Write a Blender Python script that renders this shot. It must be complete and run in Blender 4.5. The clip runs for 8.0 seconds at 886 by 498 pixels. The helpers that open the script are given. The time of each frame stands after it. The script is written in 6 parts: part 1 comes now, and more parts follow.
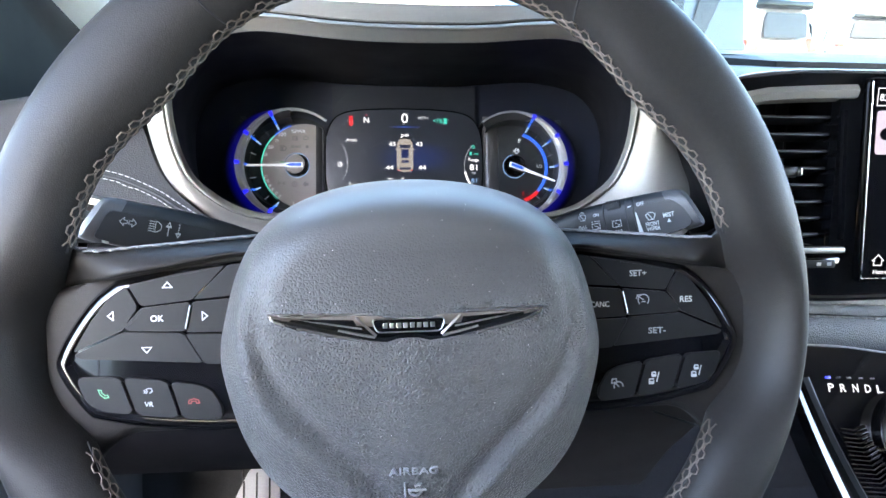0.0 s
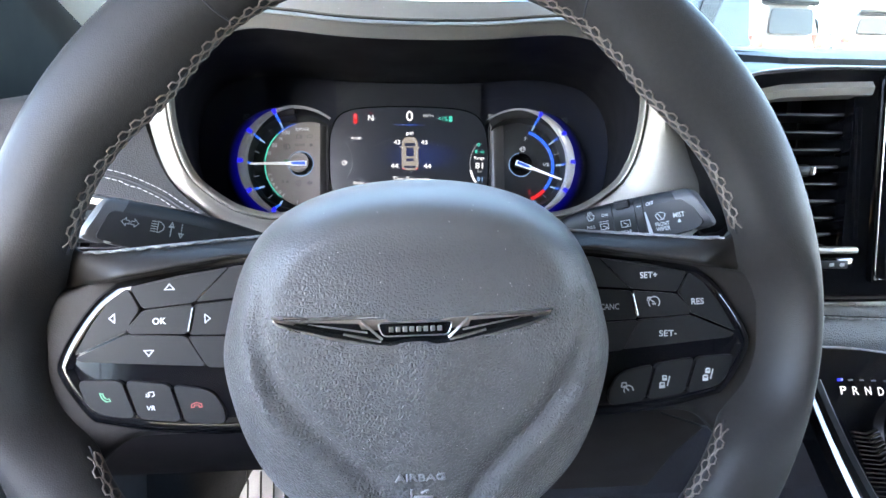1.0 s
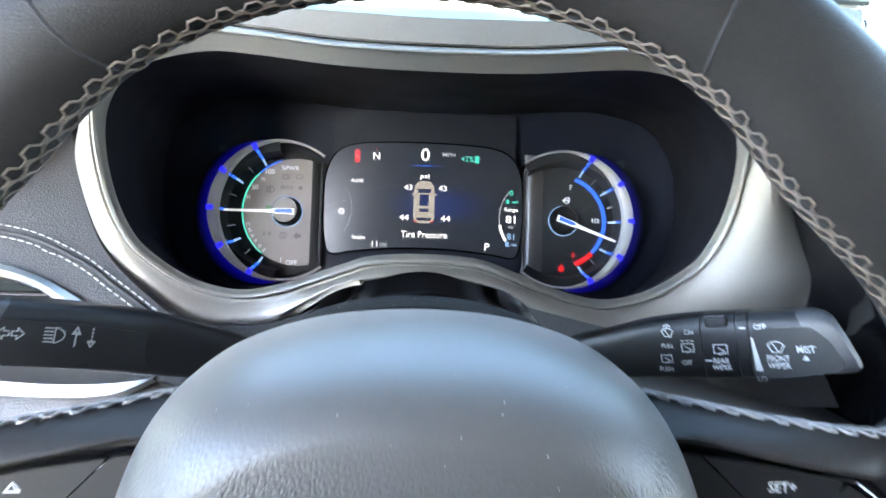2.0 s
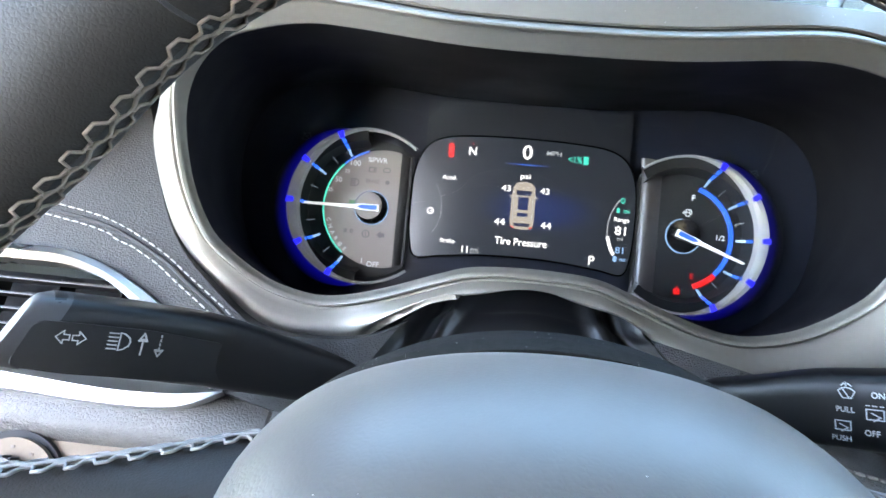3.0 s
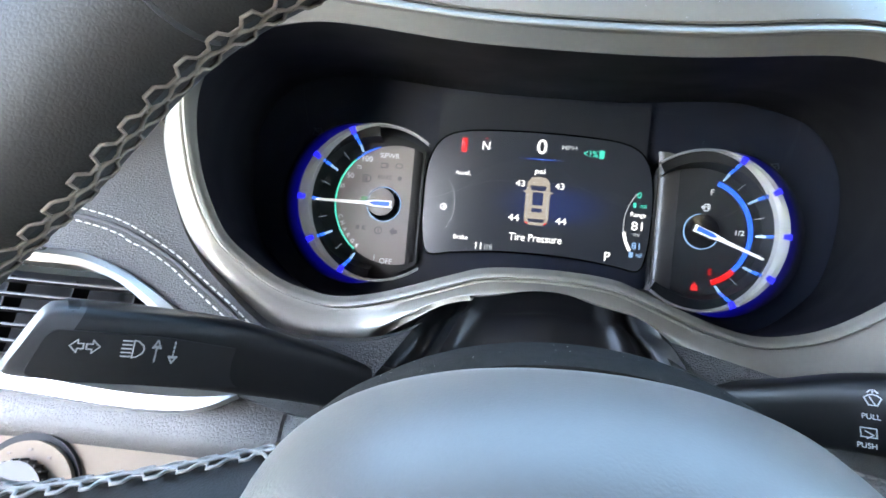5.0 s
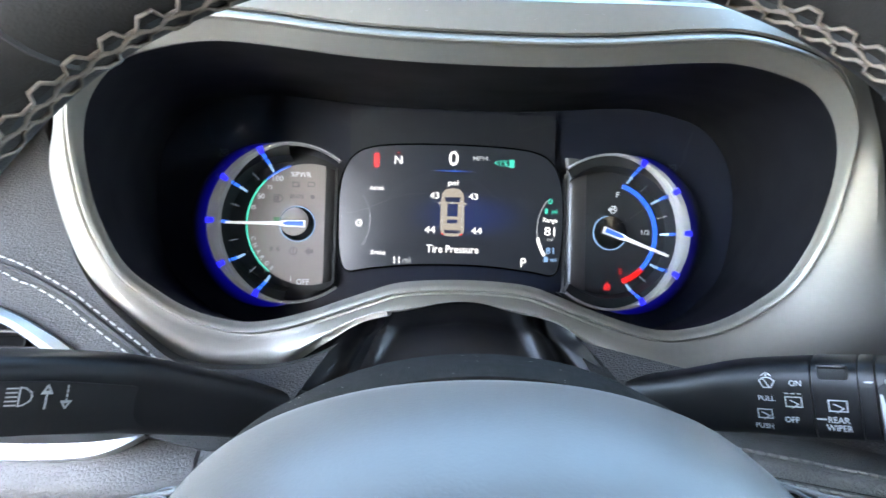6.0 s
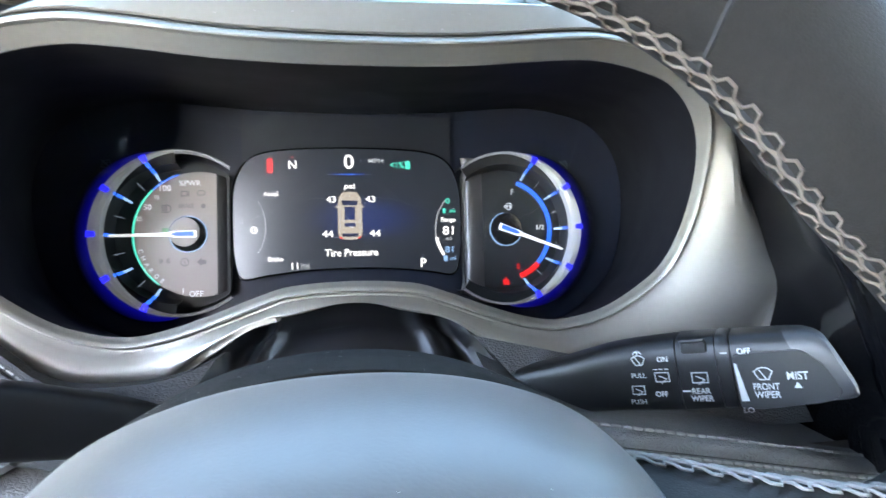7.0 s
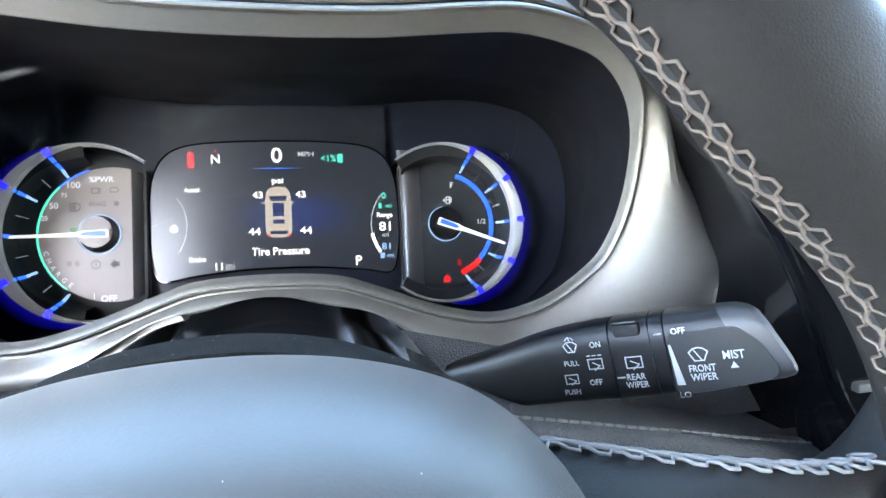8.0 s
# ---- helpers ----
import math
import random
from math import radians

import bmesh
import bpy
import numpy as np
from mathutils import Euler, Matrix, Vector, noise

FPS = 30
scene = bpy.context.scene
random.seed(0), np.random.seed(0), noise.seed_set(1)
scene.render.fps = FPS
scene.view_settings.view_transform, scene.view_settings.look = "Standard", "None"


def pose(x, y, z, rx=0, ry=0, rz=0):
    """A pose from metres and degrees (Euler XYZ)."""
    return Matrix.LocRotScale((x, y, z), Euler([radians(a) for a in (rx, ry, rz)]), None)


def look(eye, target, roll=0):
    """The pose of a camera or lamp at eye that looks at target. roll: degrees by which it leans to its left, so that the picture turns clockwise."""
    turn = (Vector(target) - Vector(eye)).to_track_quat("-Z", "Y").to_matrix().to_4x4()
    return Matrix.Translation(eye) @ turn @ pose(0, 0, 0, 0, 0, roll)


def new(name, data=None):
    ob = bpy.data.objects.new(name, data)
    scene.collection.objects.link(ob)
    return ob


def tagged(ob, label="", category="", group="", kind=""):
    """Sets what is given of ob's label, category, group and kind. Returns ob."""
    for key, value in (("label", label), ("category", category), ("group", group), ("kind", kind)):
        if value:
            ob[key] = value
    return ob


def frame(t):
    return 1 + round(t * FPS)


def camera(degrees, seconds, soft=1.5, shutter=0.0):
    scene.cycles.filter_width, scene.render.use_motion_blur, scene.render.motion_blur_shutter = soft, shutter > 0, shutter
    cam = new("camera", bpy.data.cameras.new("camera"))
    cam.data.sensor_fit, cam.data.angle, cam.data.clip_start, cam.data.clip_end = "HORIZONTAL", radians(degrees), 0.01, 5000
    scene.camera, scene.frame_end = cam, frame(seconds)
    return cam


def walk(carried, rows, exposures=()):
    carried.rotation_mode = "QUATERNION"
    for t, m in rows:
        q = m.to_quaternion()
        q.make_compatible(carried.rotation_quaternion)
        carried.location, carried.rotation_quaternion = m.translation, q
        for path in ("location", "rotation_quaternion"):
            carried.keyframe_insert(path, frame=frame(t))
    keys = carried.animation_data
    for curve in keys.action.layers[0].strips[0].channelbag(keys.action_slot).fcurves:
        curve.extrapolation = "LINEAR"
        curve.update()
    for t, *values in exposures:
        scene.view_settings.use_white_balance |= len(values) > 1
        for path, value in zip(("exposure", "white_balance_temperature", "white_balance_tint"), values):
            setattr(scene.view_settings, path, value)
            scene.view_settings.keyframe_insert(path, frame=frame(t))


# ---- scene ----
cam = camera(73.6, 8.0, shutter=0.4)
PATH = [
    (0, (-0.017, -0.059, 1.216), (0.172, 1.798, 0.499), 1.6),
    (0.5, (-0.018, -0.056, 1.216), (0.165, 1.798, 0.489), 1.5),
    (1, (-0.018, -0.053, 1.216), (0.159, 1.801, 0.489), 1.5),
    (1.2, (-0.016, -0.04, 1.22), (0.156, 1.816, 0.493), 1.6),
    (2.3, (-0.005, 0.096, 1.232), (0.041, 1.937, 0.452), 3.4),
    (2.5, (-0.013, 0.103, 1.229), (-0.008, 1.94, 0.438), 3.6),
    (3, (-0.03, 0.112, 1.221), (-0.123, 1.948, 0.434), 4.2),
    (3.5, (-0.029, 0.114, 1.222), (-0.232, 1.919, 0.384), 4.3),
    (4, (-0.027, 0.112, 1.223), (-0.312, 1.892, 0.356), 3.5),
    (5.5, (-0.034, 0.121, 1.227), (-0.039, 1.949, 0.415), 3.2),
    (6, (-0.024, 0.12, 1.227), (0.078, 1.956, 0.44), 2.8),
    (6.5, (-0.018, 0.119, 1.229), (0.221, 1.951, 0.463), 2.8),
    (7, (-0.003, 0.115, 1.225), (0.321, 1.939, 0.471), 2.6),
    (7.5, (0.014, 0.121, 1.213), (0.395, 1.943, 0.481), 2.4),
    (8, (0.02, 0.123, 1.207), (0.442, 1.95, 0.511), 2.3),
]
EXPOSURE = 5.82
walk(cam, [(t, look(eye, target, roll)) for t, eye, target, roll in PATH], [(0.0, EXPOSURE - 0.24, 6480, 13), (1.2, EXPOSURE - 0.24, 6480, 13), (2.3, EXPOSURE, 6530, 9), (6.0, EXPOSURE, 6530, 9), (8.0, EXPOSURE + 0.2, 6600, 10)])

# ---------------------------------------------------------------- daylight
world = bpy.data.worlds.new("daylight")
scene.world = world
world.use_nodes = True
wn = world.node_tree
sky = wn.nodes.new("ShaderNodeTexSky")
sky.sky_type = "NISHITA"
sky.sun_disc = False
sky.sun_elevation = radians(40)
sky.sun_rotation = radians(185)
sky.dust_density = 1.8
wn.nodes["Background"].inputs["Strength"].default_value = 0.15
wn.links.new(sky.outputs[0], wn.nodes["Background"].inputs["Color"])
sun_data = bpy.data.lights.new("sun", "SUN")
sun_data.energy, sun_data.angle, sun_data.color = 1.2, radians(14), (1.0, 0.95, 0.88)
sun = new("sun", sun_data)
sun.matrix_world = look((-2.0, -21.0, 17.5), (0, 0, 0))


# ---------------------------------------------------------------- materials
def surface(name, base, rough=0.5, metal=0.0, grain=0.0, scale=500.0, vary=0.12, coat=0.0, fine=0.0, spec=0.5, wear=0.06):
    """A procedural surface: two scales of colour variation, cell grain and fine relief."""
    m = bpy.data.materials.new(name)
    m.use_nodes = True
    nt = m.node_tree
    b = nt.nodes["Principled BSDF"]
    co = nt.nodes.new("ShaderNodeTexCoord")

    def noisy(s, detail=4.0):
        n = nt.nodes.new("ShaderNodeTexNoise")
        n.inputs["Scale"].default_value, n.inputs["Detail"].default_value = s, detail
        nt.links.new(co.outputs["Object"], n.inputs["Vector"])
        return n

    coarse, small = noisy(22.0), noisy(420.0, 2.0)
    mixed = nt.nodes.new("ShaderNodeMath")
    mixed.operation = "ADD"
    nt.links.new(coarse.outputs["Fac"], mixed.inputs[0])
    nt.links.new(small.outputs["Fac"], mixed.inputs[1])
    ramp = nt.nodes.new("ShaderNodeMapRange")
    ramp.inputs["From Min"].default_value, ramp.inputs["From Max"].default_value = 0.6, 1.4
    nt.links.new(mixed.outputs[0], ramp.inputs["Value"])
    mix = nt.nodes.new("ShaderNodeMix")
    mix.data_type = "RGBA"
    mix.inputs["A"].default_value = (*[c * (1 - vary) for c in base], 1)
    mix.inputs["B"].default_value = (*[min(1, c * (1 + vary)) for c in base], 1)
    nt.links.new(ramp.outputs["Result"], mix.inputs["Factor"])
    nt.links.new(mix.outputs["Result"], b.inputs["Base Color"])
    rr = nt.nodes.new("ShaderNodeMapRange")
    rr.inputs["From Min"].default_value, rr.inputs["From Max"].default_value = 0.3, 0.7
    rr.inputs["To Min"].default_value, rr.inputs["To Max"].default_value = max(0.02, rough - wear), min(1, rough + wear)
    nt.links.new(coarse.outputs["Fac"], rr.inputs["Value"])
    nt.links.new(rr.outputs["Result"], b.inputs["Roughness"])
    b.inputs["Metallic"].default_value = metal
    b.inputs["Specular IOR Level"].default_value = spec
    b.inputs["Coat Weight"].default_value = coat
    b.inputs["Coat Roughness"].default_value = 0.05
    if grain or fine:
        v = nt.nodes.new("ShaderNodeTexVoronoi")
        v.feature = "DISTANCE_TO_EDGE"
        v.inputs["Scale"].default_value = scale
        warp = nt.nodes.new("ShaderNodeVectorMath")
        warp.operation = "MULTIPLY_ADD"
        wob = noisy(scale * 0.5, 2.0)
        warp.inputs[1].default_value = (0.6 / scale,) * 3
        nt.links.new(wob.outputs["Color"], warp.inputs[0])
        nt.links.new(co.outputs["Object"], warp.inputs[2])
        nt.links.new(warp.outputs[0], v.inputs["Vector"])
        clip = nt.nodes.new("ShaderNodeMapRange")
        clip.name = "Cell Edge"
        clip.inputs["From Min"].default_value, clip.inputs["From Max"].default_value = 0.0, 0.30
        clip.interpolation_type = "SMOOTHSTEP"
        nt.links.new(v.outputs["Distance"], clip.inputs["Value"])
        bump = nt.nodes.new("ShaderNodeBump")
        bump.inputs["Strength"].default_value, bump.inputs["Distance"].default_value = min(1.0, grain), 0.00035
        nt.links.new(clip.outputs["Result"], bump.inputs["Height"])
        dust = noisy(2600.0, 2.0)
        bump2 = nt.nodes.new("ShaderNodeBump")
        bump2.inputs["Strength"].default_value, bump2.inputs["Distance"].default_value = max(fine, 0.05), 0.0002
        nt.links.new(dust.outputs["Fac"], bump2.inputs["Height"])
        nt.links.new(bump.outputs["Normal"], bump2.inputs["Normal"])
        nt.links.new(bump2.outputs["Normal"], b.inputs["Normal"])
    return m


def glow(name, color, strength, base=(0.01, 0.01, 0.012)):
    """A surface that gives off light: lamps, screen elements, and glow painted on parts."""
    m = bpy.data.materials.new(name)
    m.use_nodes = True
    b = m.node_tree.nodes["Principled BSDF"]
    b.inputs["Base Color"].default_value = (*base, 1)
    b.inputs["Emission Color"].default_value = (*color, 1)
    b.inputs["Emission Strength"].default_value = strength * 2 ** (1.6 - EXPOSURE)
    b.inputs["Roughness"].default_value = 0.3
    return m


M_RIM = surface("rim_leather", (0.0210, 0.0192, 0.0182), 0.50, grain=0.14, scale=1000, fine=0.10, vary=0.1, spec=0.18)
M_PAD = surface("grained_cover", (0.040, 0.0375, 0.036), 0.46, grain=0.6, scale=640, fine=0.03, vary=0.08, spec=0.4)
# the grain is stretched smooth and glossier on the cushion's crown
pn = M_PAD.node_tree
pc, px, pr = (pn.nodes.new("ShaderNode" + k) for k in ("TexCoord", "SeparateXYZ", "MapRange"))
pn.links.new(pc.outputs["Object"], px.inputs[0])
pn.links.new(px.outputs["Y"], pr.inputs["Value"])
for k, v in (("From Min", 0.0), ("From Max", 0.046), ("To Min", 0.72), ("To Max", 0.03)):
    pr.inputs[k].default_value = v
pn.links.new(pr.outputs["Result"], pn.nodes["Bump"].inputs["Strength"])
ps = pn.nodes.new("ShaderNodeMapRange")
for k, v in (("From Min", 0.030), ("From Max", 0.056), ("To Min", 0.38), ("To Max", 1.0)):
    ps.inputs[k].default_value = v
pn.links.new(px.outputs["Y"], ps.inputs["Value"])
pn.links.new(ps.outputs["Result"], pn.nodes["Principled BSDF"].inputs["Specular IOR Level"])
pn.nodes["Bump"].inputs["Distance"].default_value = 0.0005
# a soft-touch skin that brightens where it is seen flat on
for k, v in (("Sheen Weight", 0.15), ("Sheen Roughness", 0.45), ("Sheen Tint", (1.0, 0.96, 0.88, 1))):
    pn.nodes["Principled BSDF"].inputs[k].default_value = v
pn.nodes["Cell Edge"].inputs["From Max"].default_value = 0.34
M_DASH = surface("dash_leather", (0.024, 0.0235, 0.0235), 0.55, grain=0.45, scale=700, fine=0.06, spec=0.2)
# the dash leather, lightened to stand in for light missing on the shelf
M_SHELF = surface("dash_leather_lifted", (0.076, 0.076, 0.077), 0.52, grain=0.9, scale=700, fine=0.06, spec=0.5)
M_ROLL = surface("soft_panel", (0.044, 0.039, 0.035), 0.5, grain=0.5, scale=600, fine=0.15)
M_THREAD = surface("pale_thread", (0.120, 0.096, 0.078), 0.8, vary=0.25)
M_SEAM = surface("seam_thread", (0.22, 0.21, 0.20), 0.8, vary=0.2)
M_GROOVE = surface("groove", (0.015, 0.015, 0.016), 0.8)
M_SILVER = surface("silver_paint", (0.262, 0.243, 0.215), 0.44, metal=0.62, spec=0.3, vary=0.04, fine=0.03, wear=0.03)
M_BRIGHT = surface("satin_chrome", (0.46, 0.445, 0.425), 0.30, metal=1.0, vary=0.03, wear=0.04)
M_GLOSS = surface("piano_black", (0.004, 0.004, 0.005), 0.07, vary=0.1, wear=0.02, spec=0.5)
M_BUTTON = surface("button_plastic", (0.0075, 0.0075, 0.008), 0.5, vary=0.08, fine=0.08, spec=0.2)
M_PLASTIC = surface("black_plastic", (0.0065, 0.0065, 0.007), 0.42, vary=0.1, fine=0.08, spec=0.3)
M_CAVITY = surface("matt_black", (0.0075, 0.0075, 0.009), 0.6, vary=0.1, fine=0.1, spec=0.15)
M_BOOT = surface("boot_leather", (0.006, 0.006, 0.007), 0.32, vary=0.15, fine=0.06, spec=0.3)
M_BACK = surface("dusty_plastic", (0.014, 0.013, 0.012), 0.85, grain=0.4, scale=1500, fine=0.3, vary=0.5, spec=0.15)
M_WHITE = surface("white_print", (0.42, 0.42, 0.42), 0.6, vary=0.04)
M_DIALGREY = surface("dial_grey", (0.42, 0.39, 0.37), 0.42, metal=0.3, vary=0.06, fine=0.05)
M_GHOST = surface("unlit_symbol", (0.09, 0.085, 0.08), 0.6, vary=0.05)
M_FAINT = surface("faint_tell_tale", (0.10, 0.11, 0.13), 0.5, vary=0.05)
M_DIALBLACK = surface("dial_black", (0.018, 0.018, 0.018), 0.6, vary=0.1, spec=0.25)
M_CARPET = surface("carpet", (0.02, 0.021, 0.023), 0.95, grain=1.0, scale=900, vary=0.4)
M_LINER = surface("headliner", (0.62, 0.58, 0.53), 0.95, fine=0.4, vary=0.08)
M_DOOR = surface("door_trim", (0.035, 0.034, 0.033), 0.6, vary=0.08, fine=0.1)
M_TRIM = surface("grey_trim", (0.60, 0.60, 0.57), 0.7, fine=0.15, vary=0.05)
M_KNEE = surface("knee_plastic", (0.060, 0.049, 0.041), 0.6, vary=0.1, fine=0.15, spec=0.3)
M_VENT = surface("vent_plastic", (0.007, 0.007, 0.008), 0.4, vary=0.1, spec=0.25)
M_BEIGE = surface("warm_grey_panel", (0.130, 0.102, 0.076), 0.7, vary=0.06, fine=0.06, spec=0.15)
M_ASPHALT = surface("asphalt", (0.115, 0.110, 0.102), 0.9, vary=0.3)
M_SAIL = surface("black_felt", (0.006, 0.006, 0.0065), 0.6, vary=0.1, spec=0.05)
E_WHITE = glow("lit_white", (1, 1, 1), 0.6)
E_DIM = glow("lit_grey", (0.7, 0.75, 0.8), 0.26)
E_BLUE = glow("lit_blue", (0.03, 0.16, 1.0), 0.5)
E_DEEP = glow("lit_deep_blue", (0.02, 0.02, 1.0), 0.55)
E_PALE = glow("lit_pale_blue", (0.35, 0.6, 1.0), 0.35)
E_RED = glow("lit_red", (1.0, 0.015, 0.012), 0.42)
E_MARK = glow("lit_mark", (0.5, 0.62, 0.8), 0.09)
E_GREEN = glow("lit_green", (0.08, 0.75, 0.55), 0.45)
E_FACE = glow("backlit_dial", (0.62, 0.55, 0.50), 0.035, base=(0.165, 0.145, 0.132))
E_NEEDLE = glow("lit_needle", (1.0, 1.0, 1.0), 0.26, base=(0.7, 0.7, 0.7))
E_PRINT = glow("backlit_print", (0.9, 0.92, 0.95), 0.22, base=(0.45, 0.45, 0.45))
E_SCREEN = glow("screen_black", (0.10, 0.13, 0.2), 0.045, base=(0.012, 0.012, 0.014))
# the screen's dark picture has a faint blue sheen in its middle
sn = E_SCREEN.node_tree
sc, sm, sl, sr, sx = (sn.nodes.new("ShaderNode" + k) for k in ("TexCoord", "VectorMath", "VectorMath", "MapRange", "Mix"))
sm.operation, sl.operation, sx.data_type = "MULTIPLY_ADD", "LENGTH", "RGBA"
sm.inputs[1].default_value, sm.inputs[2].default_value = (1.0, 2.6, 0.0), (-0.010, -0.022, 0.0)
sn.links.new(sc.outputs["Object"], sm.inputs[0])
sn.links.new(sm.outputs[0], sl.inputs[0])
sn.links.new(sl.outputs["Value"], sr.inputs["Value"])
sr.interpolation_type = "SMOOTHSTEP"
for k, v in (("From Min", 0.006), ("From Max", 0.044), ("To Min", 1.0), ("To Max", 0.0)):
    sr.inputs[k].default_value = v
sx.inputs["A"].default_value, sx.inputs["B"].default_value = (0.12, 0.15, 0.2, 1), (0.10, 0.22, 1.0, 1)
sn.nodes["Principled BSDF"].inputs["Specular IOR Level"].default_value = 0.42
sn.links.new(sr.outputs["Result"], sx.inputs["Factor"])
sn.links.new(sx.outputs["Result"], sn.nodes["Principled BSDF"].inputs["Emission Color"])
E_SCREEN2 = glow("screen_border", (0.12, 0.14, 0.18), 0.014, base=(0.012, 0.012, 0.014))
E_CARBODY = glow("picture_beige", (0.75, 0.66, 0.55), 0.26)
E_PINK = glow("picture_pink", (0.9, 0.72, 0.82), 0.34)


def pane(name, tint, gloss):
    """Clear sheet: lets light through and mirrors a little of it."""
    m = bpy.data.materials.new(name)
    m.use_nodes = True
    nt = m.node_tree
    through_it, mirror, both = (nt.nodes.new("ShaderNode" + k) for k in ("BsdfTransparent", "BsdfGlossy", "MixShader"))
    through_it.inputs["Color"].default_value = (*tint, 1)
    mirror.inputs["Roughness"].default_value = 0.02
    both.inputs["Fac"].default_value = gloss
    nt.links.new(through_it.outputs[0], both.inputs[1])
    nt.links.new(mirror.outputs[0], both.inputs[2])
    nt.links.new(both.outputs[0], nt.nodes["Material Output"].inputs["Surface"])
    return m


M_PANE = pane("window_glass", (0.69, 0.74, 0.715), 0.05)
M_LENS = pane("clear_lens", (0.97, 0.97, 0.97), 0.025)


# ---------------------------------------------------------------- mesh helpers
def thing(name, m, label, category, group="", kind=""):
    ob = new(name)
    ob.empty_display_size = 0.02
    ob.matrix_world = m
    return tagged(ob, label, category, group, kind)


def finish(bm, mat, angle=38):
    bmesh.ops.recalc_face_normals(bm, faces=bm.faces)
    me = bpy.data.meshes.new("mesh")
    bm.to_mesh(me)
    bm.free()
    me.materials.append(mat)
    me.shade_smooth()
    me.set_sharp_from_angle(angle=radians(angle))
    return me


def part(name, bm, mat, parent=None, label="", angle=38):
    ob = new(name, bm if isinstance(bm, bpy.types.Mesh) else finish(bm, mat, angle))
    ob.data.name = name
    ob.parent = parent
    return tagged(ob, label)


def solid(name, bm, mat, label, category, kind="", group=""):
    return tagged(part(name, bm, mat), label, category, group, kind)


def frame_of(o, tilt, roll=0.0):
    """Local x right, y up along a face that leans back by tilt degrees, z towards the viewer."""
    a = radians(tilt)
    m = Matrix(((1, 0, 0, o[0]), (0, math.sin(a), -math.cos(a), o[1]), (0, math.cos(a), math.sin(a), o[2]), (0, 0, 0, 1)))
    return m @ Matrix.Rotation(radians(roll), 4, "Z")


def spline(ctrl, n, closed=False):
    """Catmull-Rom through control points, n steps a span."""
    p = [Vector(c) for c in ctrl]
    out, k = [], len(p)
    for i in range(k if closed else k - 1):
        if closed:
            a, b, c, d = p[(i - 1) % k], p[i], p[(i + 1) % k], p[(i + 2) % k]
        else:
            a, b, c, d = p[max(i - 1, 0)], p[i], p[i + 1], p[min(i + 2, k - 1)]
        for j in range(n):
            t = j / n
            out.append(0.5 * (2 * b + (c - a) * t + (2 * a - 5 * b + 4 * c - d) * t * t + (3 * b - a - 3 * c + d) * t ** 3))
    if not closed:
        out.append(p[-1])
    return out


def loft(rows, ring=False, around=False, caps=False, bm=None):
    """A skin over rows of points. ring: each row is closed; around: the last row meets the first."""
    bm = bm or bmesh.new()
    vs = [[bm.verts.new(q) for q in r] for r in rows]
    k = len(vs[0])
    for i in range(len(vs) if around else len(vs) - 1):
        a, b = vs[i], vs[(i + 1) % len(vs)]
        for j in range(k if ring else k - 1):
            bm.faces.new((a[j], a[(j + 1) % k], b[(j + 1) % k], b[j]))
    if caps:
        bm.faces.new(vs[0])
        bm.faces.new(vs[-1])
    return bm


def prism(pts, z0, z1, bevel=0.0, seg=2, bm=None):
    """A flat outline with depth; the upper edge is rounded."""
    bm = bm or bmesh.new()
    low = [bm.verts.new((p[0], p[1], z0)) for p in pts]
    top = [bm.verts.new((p[0], p[1], z1)) for p in pts]
    k = len(pts)
    bm.faces.new(low)
    f = bm.faces.new(top)
    for i in range(k):
        bm.faces.new((low[i], low[(i + 1) % k], top[(i + 1) % k], top[i]))
    if bevel:
        bmesh.ops.bevel(bm, geom=list(f.edges), offset=bevel, segments=seg, profile=0.5, affect="EDGES")
        # a narrow flat border keeps the face's shading level
        flat = [q for q in bm.faces if len(q.verts) > 3 and all(abs(v.co.z - z1) < 1e-7 for v in q.verts)]
        if flat:
            bmesh.ops.inset_region(bm, faces=[max(flat, key=lambda q: q.calc_area())], thickness=min(0.0004, bevel * 0.5))
    return bm


def box(c, s, bevel=0.0, bm=None, turn=None):
    bm = bm or bmesh.new()
    made = bmesh.ops.create_cube(bm, size=1.0)["verts"]
    bmesh.ops.scale(bm, vec=s, verts=made)
    if bevel:
        es = {e for v in made for e in v.link_edges}
        made = list({v for f in bmesh.ops.bevel(bm, geom=list(es), offset=bevel, segments=2, profile=0.5, affect="EDGES")["faces"] for v in f.verts} | {v for v in made if v.is_valid})
    if turn:
        bmesh.ops.transform(bm, matrix=turn, verts=made)
    bmesh.ops.translate(bm, vec=c, verts=made)
    return bm


def tube(pts, r, n=6, closed=False, bm=None):
    pts = [Vector(p) for p in pts]
    k = len(pts)
    rows, side = [], None
    for i, p in enumerate(pts):
        a = pts[(i - 1) % k] if closed or i else p
        b = pts[(i + 1) % k] if closed or i < k - 1 else p
        d = (b - a).normalized()
        if side is None:
            side = d.orthogonal()
        side = (side - d * side.dot(d)).normalized()
        up = d.cross(side)
        rr = r(i / max(1, k - 1)) if callable(r) else r
        rows.append([p + rr * (side * math.cos(2 * math.pi * j / n) + up * math.sin(2 * math.pi * j / n)) for j in range(n)])
    return loft(rows, ring=True, around=closed, caps=not closed, bm=bm)


def arc_pts(cx, cy, r, a0, a1, n):
    return [(cx + r * math.cos(radians(a0 + (a1 - a0) * i / n)), cy + r * math.sin(radians(a0 + (a1 - a0) * i / n))) for i in range(n + 1)]


